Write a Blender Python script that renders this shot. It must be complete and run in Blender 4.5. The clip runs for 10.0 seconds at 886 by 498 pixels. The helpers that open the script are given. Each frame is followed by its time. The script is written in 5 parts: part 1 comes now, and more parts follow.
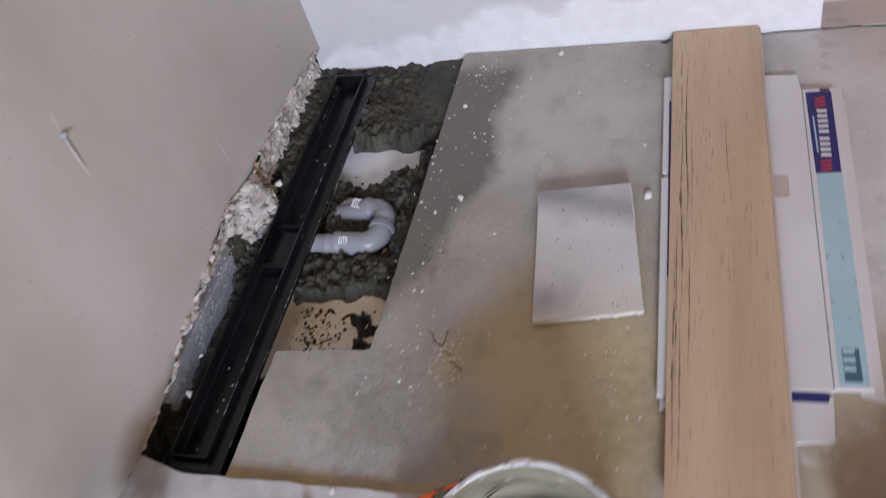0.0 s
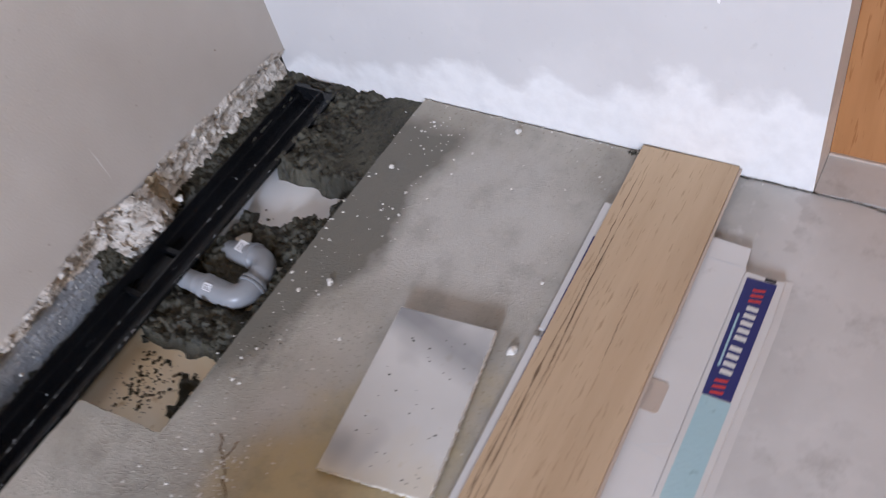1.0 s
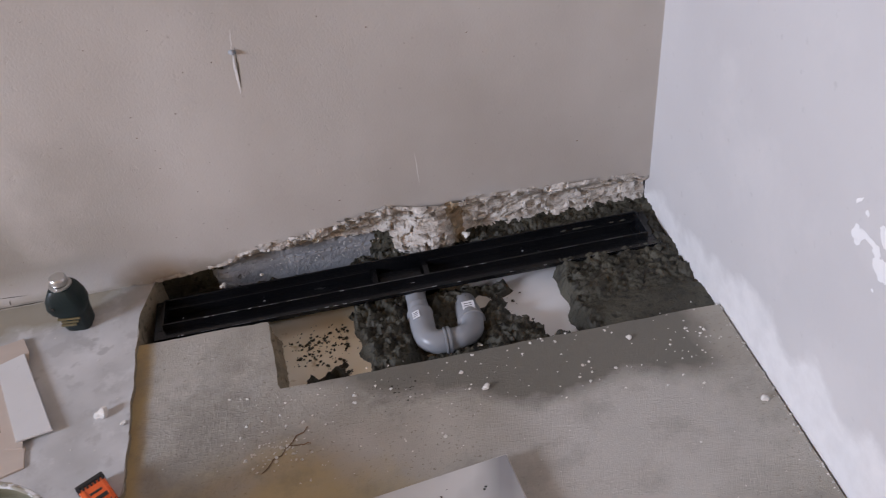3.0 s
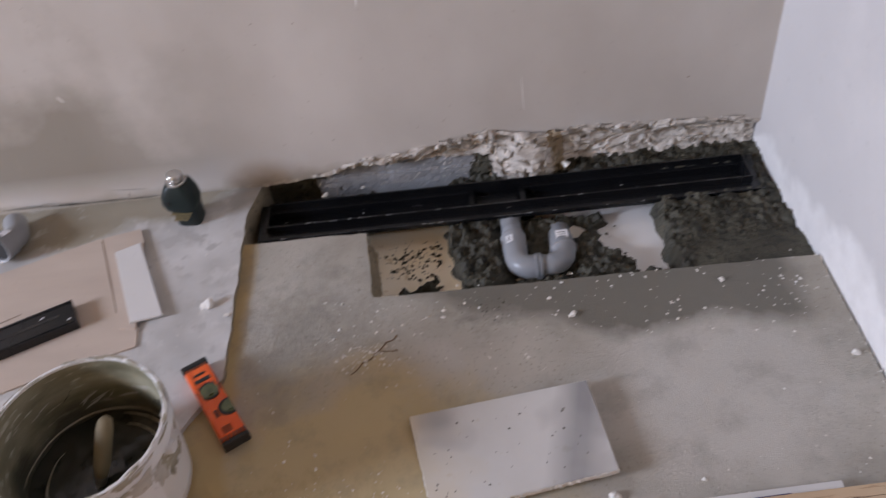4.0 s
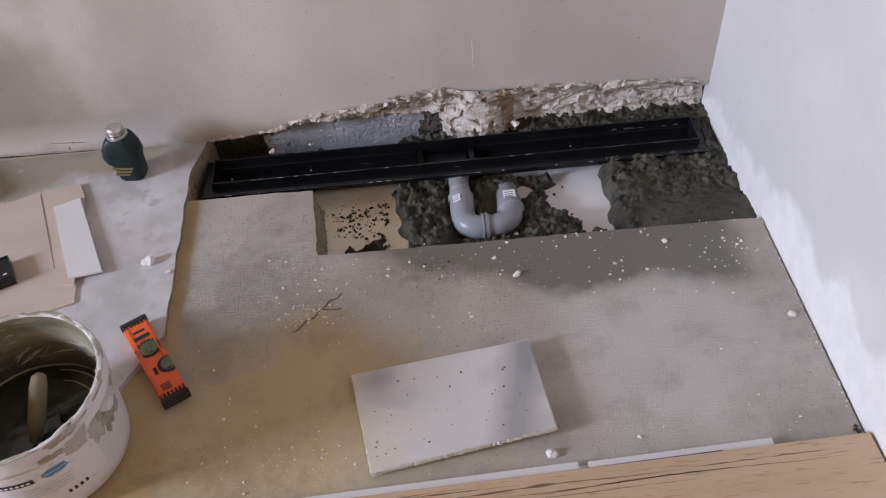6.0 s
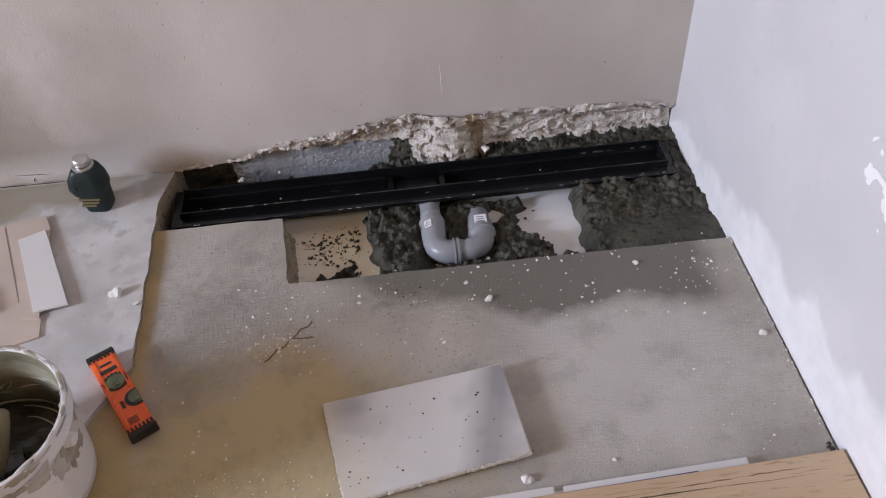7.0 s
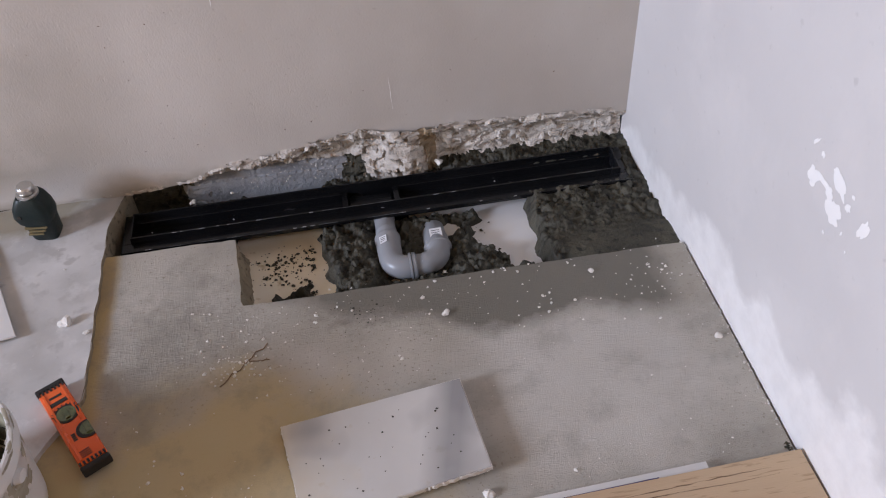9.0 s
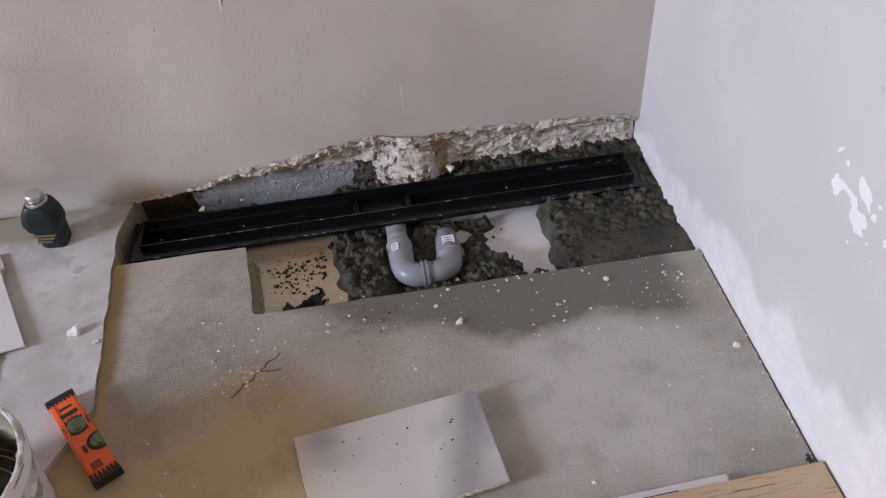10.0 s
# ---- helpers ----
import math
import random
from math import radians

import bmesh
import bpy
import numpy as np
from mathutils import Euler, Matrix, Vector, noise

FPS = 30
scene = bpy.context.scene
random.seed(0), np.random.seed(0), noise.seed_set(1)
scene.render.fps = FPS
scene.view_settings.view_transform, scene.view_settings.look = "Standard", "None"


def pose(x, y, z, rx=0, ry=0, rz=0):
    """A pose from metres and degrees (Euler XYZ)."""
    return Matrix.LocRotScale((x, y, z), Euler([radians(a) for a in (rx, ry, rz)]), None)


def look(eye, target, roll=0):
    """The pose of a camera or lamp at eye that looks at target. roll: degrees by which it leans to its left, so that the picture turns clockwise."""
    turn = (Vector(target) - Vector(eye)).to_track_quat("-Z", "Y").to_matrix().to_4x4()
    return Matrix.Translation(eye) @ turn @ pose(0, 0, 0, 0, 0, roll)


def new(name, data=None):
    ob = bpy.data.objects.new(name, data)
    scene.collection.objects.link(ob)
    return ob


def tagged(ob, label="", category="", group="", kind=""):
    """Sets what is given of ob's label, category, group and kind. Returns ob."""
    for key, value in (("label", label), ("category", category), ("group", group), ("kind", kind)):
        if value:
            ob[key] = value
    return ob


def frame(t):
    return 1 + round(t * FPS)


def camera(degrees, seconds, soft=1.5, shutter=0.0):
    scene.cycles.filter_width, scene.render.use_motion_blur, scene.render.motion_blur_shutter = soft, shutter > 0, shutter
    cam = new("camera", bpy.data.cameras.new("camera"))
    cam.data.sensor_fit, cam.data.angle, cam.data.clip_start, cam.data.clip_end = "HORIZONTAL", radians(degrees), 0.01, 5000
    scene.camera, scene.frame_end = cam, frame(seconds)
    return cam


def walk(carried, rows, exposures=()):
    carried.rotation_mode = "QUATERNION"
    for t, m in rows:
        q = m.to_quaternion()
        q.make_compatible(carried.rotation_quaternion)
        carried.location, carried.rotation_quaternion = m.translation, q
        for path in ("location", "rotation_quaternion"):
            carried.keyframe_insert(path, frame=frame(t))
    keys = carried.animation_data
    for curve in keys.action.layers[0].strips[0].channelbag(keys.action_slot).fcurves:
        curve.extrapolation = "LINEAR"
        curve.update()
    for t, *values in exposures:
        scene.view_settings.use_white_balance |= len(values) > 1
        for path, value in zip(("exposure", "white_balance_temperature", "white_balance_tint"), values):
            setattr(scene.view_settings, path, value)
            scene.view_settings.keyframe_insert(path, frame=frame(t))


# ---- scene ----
cam = camera(54.9, 10.0, soft=1.1, shutter=0.4)
PATH = [
    (0, (-1.67, -0.979, 1.229), (-0.443, -0.361, -0.225), -19.8),
    (0.5, (-1.32, -1.248, 1.226), (-0.248, -0.371, -0.216), -23.6),
    (1, (-1.087, -1.329, 1.197), (-0.149, -0.435, -0.327), -17.5),
    (1.5, (-0.798, -1.353, 1.164), (-0.005, -0.424, -0.42), -12.3),
    (2, (-0.639, -1.402, 1.158), (-0.152, -0.19, -0.356), -10.4),
    (2.5, (-0.595, -1.48, 1.203), (-0.359, -0.033, -0.158), -7.7),
    (2.7, (-0.632, -1.479, 1.211), (-0.417, 0.032, -0.082), -6.8),
    (3.8, (-0.712, -1.504, 1.231), (-0.641, -0.042, -0.132), -6.1),
    (4, (-0.693, -1.512, 1.228), (-0.734, -0.08, -0.168), -7.4),
    (4.5, (-0.68, -1.531, 1.222), (-0.853, -0.153, -0.217), -9.0),
    (5, (-0.66, -1.531, 1.231), (-0.789, -0.173, -0.232), -8.4),
    (5.5, (-0.663, -1.501, 1.222), (-0.699, -0.157, -0.258), -6.4),
    (6, (-0.66, -1.512, 1.218), (-0.624, -0.152, -0.248), -4.5),
    (7.5, (-0.647, -1.509, 1.207), (-0.541, -0.098, -0.205), -4.0),
    (8, (-0.65, -1.505, 1.212), (-0.536, -0.09, -0.197), -4.0),
    (8.5, (-0.636, -1.503, 1.21), (-0.498, -0.086, -0.195), -4.0),
    (9, (-0.624, -1.503, 1.207), (-0.449, -0.095, -0.203), -3.8),
    (9.5, (-0.624, -1.489, 1.2), (-0.443, -0.083, -0.211), -3.7),
    (10, (-0.641, -1.478, 1.203), (-0.471, -0.067, -0.203), -4.0),
]
walk(cam, [(t, look(eye, target, roll)) for t, eye, target, roll in PATH],
     exposures=[(0.0, -0.02, 6600, 22), (0.5, 0.10, 6640, 21), (1.0, 0.13, 6560, 20), (1.5, 0.10, 6900, 22), (2.0, -0.09, 6960, 23), (2.7, -0.11, 6800, 23), (4.0, -0.05, 6760, 23), (5.0, 0.10, 6640, 21), (6.0, 0.10, 6680, 22), (8.0, 0.07, 6760, 23), (10.0, -0.01, 6800, 23)])

# ---- light ----
world = bpy.data.worlds.new("sky")
scene.world = world
world.use_nodes = True
wn = world.node_tree.nodes
sky = wn.new("ShaderNodeTexSky")
sky.sky_type = "NISHITA"
sky.sun_disc = False
sky.sun_elevation, sky.sun_rotation = radians(38), radians(200)
world.node_tree.links.new(sky.outputs[0], wn["Background"].inputs[0])
wn["Background"].inputs[1].default_value = 0.12

win = bpy.data.lights.new("window_daylight", "AREA")
win.shape, win.size, win.size_y = "RECTANGLE", 1.4, 1.3
win.energy, win.color = 415, (0.66, 0.81, 1.0)
new("window_daylight", win).matrix_world = look((-6.47, -2.20, 2.1), (-0.6, -0.6, 0.0))

# ---- materials ----


def mat(name, c1, c2, rough=0.8, s1=5.0, s2=70.0, fleck=None, fleck_at=0.62, bump=0.3, bscale=160.0, depth=0.002,
        metal=0.0, spec=0.4, stretch=(1, 1, 1), coat=0.0):
    """A two-scale material: broad clouding from c1 to c2, finer flecks, fine relief."""
    m = bpy.data.materials.new(name)
    m.use_nodes = True
    n, l = m.node_tree.nodes, m.node_tree.links
    b = n["Principled BSDF"]
    tc, mp = n.new("ShaderNodeTexCoord"), n.new("ShaderNodeMapping")
    mp.inputs["Scale"].default_value = stretch
    l.new(tc.outputs["Object"], mp.inputs[0])
    broad, fine, relief = (n.new("ShaderNodeTexNoise") for _ in range(3))
    for t, s, d in ((broad, s1, 6), (fine, s2, 4), (relief, bscale, 5)):
        t.inputs["Scale"].default_value, t.inputs["Detail"].default_value = s, d
        l.new(mp.outputs[0], t.inputs["Vector"])
    r = n.new("ShaderNodeValToRGB")
    r.color_ramp.elements[0].position, r.color_ramp.elements[1].position = 0.3, 0.7
    r.color_ramp.elements[0].color, r.color_ramp.elements[1].color = (*c1, 1), (*c2, 1)
    l.new(broad.outputs[0], r.inputs[0])
    mix = n.new("ShaderNodeMix")
    mix.data_type = "RGBA"
    fr = n.new("ShaderNodeValToRGB")
    fr.color_ramp.elements[0].position, fr.color_ramp.elements[1].position = fleck_at, fleck_at + 0.08
    l.new(fine.outputs[0], fr.inputs[0])
    l.new(fr.outputs[0], mix.inputs["Factor"])
    l.new(r.outputs[0], mix.inputs["A"])
    f = fleck or tuple(0.5 * (p + q) * 0.75 for p, q in zip(c1, c2))
    mix.inputs["B"].default_value = (*f, 1)
    l.new(mix.outputs["Result"], b.inputs["Base Color"])
    rr = n.new("ShaderNodeMapRange")
    rr.inputs["To Min"].default_value, rr.inputs["To Max"].default_value = max(0.02, rough - 0.12), min(1.0, rough + 0.12)
    l.new(broad.outputs[0], rr.inputs[0])
    l.new(rr.outputs[0], b.inputs["Roughness"])
    b.inputs["Metallic"].default_value = metal
    b.inputs["Specular IOR Level"].default_value = spec
    b.inputs["Coat Weight"].default_value = coat
    bp = n.new("ShaderNodeBump")
    bp.inputs["Strength"].default_value, bp.inputs["Distance"].default_value = bump, depth
    l.new(relief.outputs[0], bp.inputs["Height"])
    l.new(bp.outputs[0], b.inputs["Normal"])
    return m


def node_value(m, op, a, b=None, c=None, clamp=False):
    """A math node in m on sockets or numbers."""
    nd = m.node_tree.nodes.new("ShaderNodeMath")
    nd.operation, nd.use_clamp = op, clamp
    for i, v in enumerate((a, b, c)):
        if v is None:
            continue
        if isinstance(v, (int, float)):
            nd.inputs[i].default_value = v
        else:
            m.node_tree.links.new(v, nd.inputs[i])
    return nd.outputs[0]


def overlay(m, mask, colour, rough=None):
    """Lays a colour over the material where the mask is 1."""
    n, l = m.node_tree.nodes, m.node_tree.links
    b = n["Principled BSDF"]
    for socket, value in (("Base Color", (*colour, 1)), ("Roughness", rough)):
        if value is None:
            continue
        mix = n.new("ShaderNodeMix")
        src = b.inputs[socket].links[0].from_socket
        if socket == "Base Color":
            mix.data_type = "RGBA"
        l.new(mask, mix.inputs["Factor"])
        l.new(src, mix.inputs["A"])
        mix.inputs["B"].default_value = value
        l.new(mix.outputs["Result"], b.inputs[socket])


def coords(m):
    n = m.node_tree.nodes
    tc, sep = n.new("ShaderNodeTexCoord"), n.new("ShaderNodeSeparateXYZ")
    m.node_tree.links.new(tc.outputs["Object"], sep.inputs[0])
    return sep.outputs


def blotch(m, scale, detail=5, rough=0.55):
    n = m.node_tree.nodes
    t, tc = n.new("ShaderNodeTexNoise"), n.new("ShaderNodeTexCoord")
    t.inputs["Scale"].default_value, t.inputs["Detail"].default_value, t.inputs["Roughness"].default_value = scale, detail, rough
    m.node_tree.links.new(tc.outputs["Object"], t.inputs["Vector"])
    return t.outputs[0]


SCREED = mat("screed", (0.315, 0.285, 0.235), (0.495, 0.463, 0.407), 0.64, 4.5, 150, (0.275, 0.245, 0.20), 0.61, 0.5, 620, 0.002, spec=0.5)
LEVELLER = mat("levelling_floor", (0.41, 0.40, 0.385), (0.65, 0.635, 0.62), 0.42, 7, 24, (0.47, 0.455, 0.44), 0.56, 0.2, 70, 0.0016)
PLASTER = mat("grey_plaster", (0.47, 0.425, 0.38), (0.615, 0.57, 0.525), 0.72, 2.8, 90, (0.44, 0.395, 0.35), 0.68, 0.3, 240, 0.0016, stretch=(1, 1, 0.8))
WHITE = mat("gypsum_wall", (0.575, 0.56, 0.555), (0.64, 0.625, 0.615), 0.6, 2.5, 40, (0.55, 0.535, 0.525), 0.66, 0.12, 90, 0.0015)
FILLER = mat("white_filler", (0.86, 0.855, 0.845), (0.90, 0.895, 0.885), 0.55, 8, 60, (0.78, 0.78, 0.78), 0.66, 0.25, 90, 0.002)
BROKEN = mat("broken_plaster", (0.44, 0.39, 0.34), (0.75, 0.70, 0.64), 0.9, 26, 75, (0.30, 0.255, 0.205), 0.60, 0.9, 230, 0.004)
MORTAR = mat("dark_mortar", (0.036, 0.033, 0.022), (0.085, 0.078, 0.056), 0.85, 14, 60, (0.022, 0.020, 0.014), 0.57, 0.9, 140, 0.006)
DAMP = mat("damp_mortar", (0.026, 0.0235, 0.0145), (0.080, 0.073, 0.050), 0.62, 16, 60, (0.016, 0.0140, 0.008), 0.56, 0.8, 190, 0.004, spec=0.5)
CONCRETE = mat("exposed_concrete", (0.22, 0.23, 0.245), (0.36, 0.37, 0.385), 0.7, 16, 80, (0.55, 0.55, 0.54), 0.66, 0.7, 120, 0.004)
TRENCHSIDE = mat("cut_screed", (0.24, 0.19, 0.125), (0.36, 0.30, 0.21), 0.9, 12, 50, (0.16, 0.125, 0.08), 0.58, 0.9, 120, 0.005)
SHEET = mat("insulation_sheet", (0.82, 0.68, 0.45), (0.88, 0.82, 0.70), 0.6, 5.5, 30, (0.60, 0.47, 0.29), 0.64, 0.15, 60, 0.001)
BLACK = mat("black_plastic", (0.0040, 0.0042, 0.005), (0.009, 0.0095, 0.011), 0.25, 6, 55, (0.10, 0.10, 0.10), 0.75, 0.1, 120, 0.0006, spec=0.5)
PIPE = mat("grey_pipe", (0.255, 0.265, 0.28), (0.305, 0.315, 0.33), 0.33, 6, 40, (0.225, 0.228, 0.235), 0.68, 0.05, 60, 0.0005)
DARKHOLE = mat("dark_inside", (0.02, 0.02, 0.02), (0.03, 0.03, 0.03), 0.8)
LABEL = mat("paper_label", (0.74, 0.74, 0.76), (0.8, 0.8, 0.81), 0.6, 10, 80)
INK = mat("print_ink", (0.03, 0.03, 0.035), (0.05, 0.05, 0.055), 0.6)
TILE = mat("tile_glaze", (0.57, 0.555, 0.53), (0.67, 0.655, 0.63), 0.36, 5, 40, (0.56, 0.52, 0.45), 0.66, 0.12, 60, 0.0008)
TILEEDGE = mat("tile_body", (0.70, 0.67, 0.61), (0.78, 0.75, 0.70), 0.85, 20, 60)
OAK = mat("oak_laminate", (0.485, 0.335, 0.205), (0.595, 0.435, 0.285), 0.5, 1.8, 24, (0.43, 0.295, 0.18), 0.60, 0.4, 60, 0.0009, stretch=(1.0, 12, 12))
DOORWOOD = mat("door_veneer", (0.34, 0.145, 0.05), (0.42, 0.19, 0.072), 0.5, 3, 12, (0.29, 0.115, 0.036), 0.6, 0.15, 60, 0.0005, stretch=(14, 14, 1.2))
CARTON = mat("white_carton", (0.64, 0.625, 0.605), (0.72, 0.705, 0.69), 0.55, 5, 30, (0.59, 0.57, 0.545), 0.68, 0.15, 30, 0.001)
KRAFT = mat("kraft_cardboard", (0.50, 0.41, 0.345), (0.57, 0.475, 0.40), 0.8, 5, 60, (0.46, 0.37, 0.30), 0.66, 0.2, 80, 0.0008, stretch=(1, 4, 1))
NAVY = mat("navy_print", (0.018, 0.022, 0.13), (0.025, 0.03, 0.16), 0.45)
RED = mat("red_print", (0.55, 0.04, 0.04), (0.6, 0.05, 0.05), 0.45)
PALEBLUE = mat("pale_blue_print", (0.36, 0.55, 0.60), (0.42, 0.60, 0.64), 0.5)
TEAL = mat("dark_teal_print", (0.05, 0.13, 0.17), (0.06, 0.15, 0.19), 0.5)
ORANGE = mat("orange_plastic", (0.84, 0.115, 0.020), (0.90, 0.15, 0.026), 0.28, 6, 50, (0.70, 0.09, 0.02), 0.66, 0.05, 60, 0.0004, spec=0.6)
RUBBER = mat("black_rubber", (0.025, 0.022, 0.02), (0.045, 0.04, 0.035), 0.7, 20, 60)
VIAL = mat("vial_fluid", (0.085, 0.115, 0.05), (0.16, 0.19, 0.085), 0.10, 60, 120, coat=0.8)
BUCKET = mat("white_pail", (0.70, 0.70, 0.70), (0.78, 0.78, 0.78), 0.4, 5, 30, (0.6, 0.58, 0.55), 0.66, 0.1, 40, 0.0008)
CAKED = mat("caked_mortar", (0.26, 0.235, 0.175), (0.48, 0.45, 0.37), 0.8, 9, 30, (0.20, 0.18, 0.13), 0.62, 0.6, 70, 0.003, stretch=(1, 1, 3.0))
INNER = mat("mortar_lining", (0.13, 0.12, 0.072), (0.36, 0.335, 0.24), 0.6, 9, 30, (0.52, 0.50, 0.42), 0.61, 0.7, 60, 0.003, stretch=(1, 1, 3.0))
SLURRY = mat("wet_slurry", (0.020, 0.020, 0.015), (0.05, 0.049, 0.038), 0.20, 12, 40, (0.016, 0.015, 0.011), 0.6, 0.5, 40, 0.005, spec=0.6)
HANDLEWOOD = mat("beech_handle", (0.22, 0.18, 0.11), (0.34, 0.28, 0.185), 0.7, 6, 40)
STEEL = mat("worn_steel", (0.30, 0.29, 0.27), (0.42, 0.41, 0.39), 0.4, 8, 40, metal=0.8)
GREEN = mat("dark_green_plastic", (0.004, 0.012, 0.012), (0.007, 0.019, 0.018), 0.45, 6, 40)
CHROME = mat("silver_cap", (0.55, 0.54, 0.52), (0.65, 0.64, 0.62), 0.3, 8, 40, metal=0.9)
GOLD = mat("gold_print", (0.15, 0.12, 0.06), (0.19, 0.15, 0.075), 0.5)
CHIP = mat("plaster_chip", (0.68, 0.65, 0.60), (0.8, 0.78, 0.74), 0.9, 40, 120)
# unseen room surfaces, coloured only to dim and warm the bounced light
ROOM = mat("unseen_room_paint", (0.20, 0.12, 0.05), (0.25, 0.15, 0.065), 0.85, 2, 30)
SOUTH = mat("unseen_warm_paint", (0.58, 0.38, 0.17), (0.64, 0.43, 0.20), 0.85, 2, 30)
WEAR_GLINT = mat("worn_plastic_glint", (0.10, 0.10, 0.105), (0.18, 0.18, 0.18), 0.6)
STYRO = mat("pale_foam", (0.60, 0.62, 0.63), (0.68, 0.7, 0.71), 0.8, 8, 60)
SLATE = mat("slate_print", (0.035, 0.040, 0.055), (0.06, 0.066, 0.085), 0.4)
EMBLEM = mat("blue_emblem", (0.08, 0.25, 0.5), (0.12, 0.32, 0.58), 0.5)
GRIME = mat("grey_splash", (0.42, 0.40, 0.36), (0.60, 0.58, 0.54), 0.85, 20, 60, (0.33, 0.31, 0.27), 0.6, 0.6, 90, 0.003)
CLAY = mat("brown_clay", (0.27, 0.20, 0.125), (0.40, 0.31, 0.21), 0.9, 18, 60, (0.22, 0.16, 0.10), 0.6, 0.8, 120, 0.004)
GRAIN = mat("dark_grain", (0.15, 0.095, 0.055), (0.26, 0.17, 0.10), 0.7)
CREASE = mat("cut_edge", (0.22, 0.16, 0.12), (0.28, 0.21, 0.16), 0.8)

# damp patch that the trench leaves in the screed, and a few smaller stains
o = coords(SCREED)
wob = node_value(SCREED, "MULTIPLY", node_value(SCREED, "SUBTRACT", blotch(SCREED, 5), 0.5), 0.22)
reach = node_value(SCREED, "MULTIPLY", node_value(SCREED, "MULTIPLY", node_value(SCREED, "ADD", o[0], 0.88), 2.6, clamp=True), 0.185)
edge = node_value(SCREED, "SUBTRACT", node_value(SCREED, "ADD", node_value(SCREED, "ADD", o[1], 0.35), reach), wob)
damp = node_value(SCREED, "MULTIPLY", edge, 22.0, clamp=True)
dry = node_value(SCREED, "MULTIPLY", node_value(SCREED, "SUBTRACT", node_value(SCREED, "MULTIPLY", wob, 0.7), node_value(SCREED, "ADD", o[0], 0.035)), 25.0, clamp=True)
damp = node_value(SCREED, "MULTIPLY", damp, node_value(SCREED, "MULTIPLY", node_value(SCREED, "ADD", node_value(SCREED, "ADD", o[0], 0.90), node_value(SCREED, "MULTIPLY", wob, 0.8)), 11.0, clamp=True))
overlay(SCREED, node_value(SCREED, "MULTIPLY", node_value(SCREED, "MULTIPLY", damp, dry), 0.92), (0.160, 0.149, 0.122), 0.5)

# pale bloom over the screed, then sandy brown that paints in the bucket's shade
o = coords(SCREED)
bloom = node_value(SCREED, "MULTIPLY", node_value(SCREED, "SUBTRACT", blotch(SCREED, 3.3, 4), 0.53), 7.0, clamp=True)
overlay(SCREED, node_value(SCREED, "MULTIPLY", node_value(SCREED, "MULTIPLY", bloom, node_value(SCREED, "SUBTRACT", 1.0, damp)), 0.6), (0.55, 0.525, 0.49), 0.5)
ex = node_value(SCREED, "MULTIPLY", node_value(SCREED, "ADD", o[0], 0.93), 2.3)
ey = node_value(SCREED, "MULTIPLY", node_value(SCREED, "ADD", o[1], 0.74), 3.9)
far = node_value(SCREED, "SQRT", node_value(SCREED, "ADD", node_value(SCREED, "MULTIPLY", ex, ex), node_value(SCREED, "MULTIPLY", ey, ey)))
grain = node_value(SCREED, "MULTIPLY", node_value(SCREED, "SUBTRACT", blotch(SCREED, 6, 6, 0.6), 0.5), 1.6)
sand_shade = node_value(SCREED, "MULTIPLY", node_value(SCREED, "SUBTRACT", node_value(SCREED, "ADD", 1.0, grain), far), 1.8, clamp=True)
overlay(SCREED, node_value(SCREED, "MULTIPLY", sand_shade, 0.85), (0.53, 0.42, 0.225), 0.7)

# brown strip that puts the step's cast shadow into the screed colour
drift = node_value(SCREED, "MULTIPLY", node_value(SCREED, "SUBTRACT", node_value(SCREED, "ADD", -1.114, node_value(SCREED, "MULTIPLY", grain, 0.03)), o[0]), 45.0, clamp=True)
overlay(SCREED, node_value(SCREED, "MULTIPLY", drift, 0.92), (0.50, 0.37, 0.18), 0.8)

# dry pale patch beyond the tile
px = node_value(SCREED, "MULTIPLY", node_value(SCREED, "ADD", o[0], 0.27), 3.6)
py = node_value(SCREED, "MULTIPLY", node_value(SCREED, "ADD", o[1], 0.66), 4.2)
out = node_value(SCREED, "SQRT", node_value(SCREED, "ADD", node_value(SCREED, "MULTIPLY", px, px), node_value(SCREED, "MULTIPLY", py, py)))
pale = node_value(SCREED, "MULTIPLY", node_value(SCREED, "SUBTRACT", node_value(SCREED, "ADD", 1.05, node_value(SCREED, "MULTIPLY", grain, 0.8)), out), 1.8, clamp=True)
overlay(SCREED, node_value(SCREED, "MULTIPLY", node_value(SCREED, "MULTIPLY", pale, node_value(SCREED, "SUBTRACT", 1.0, damp)), 0.6), (0.60, 0.575, 0.535))

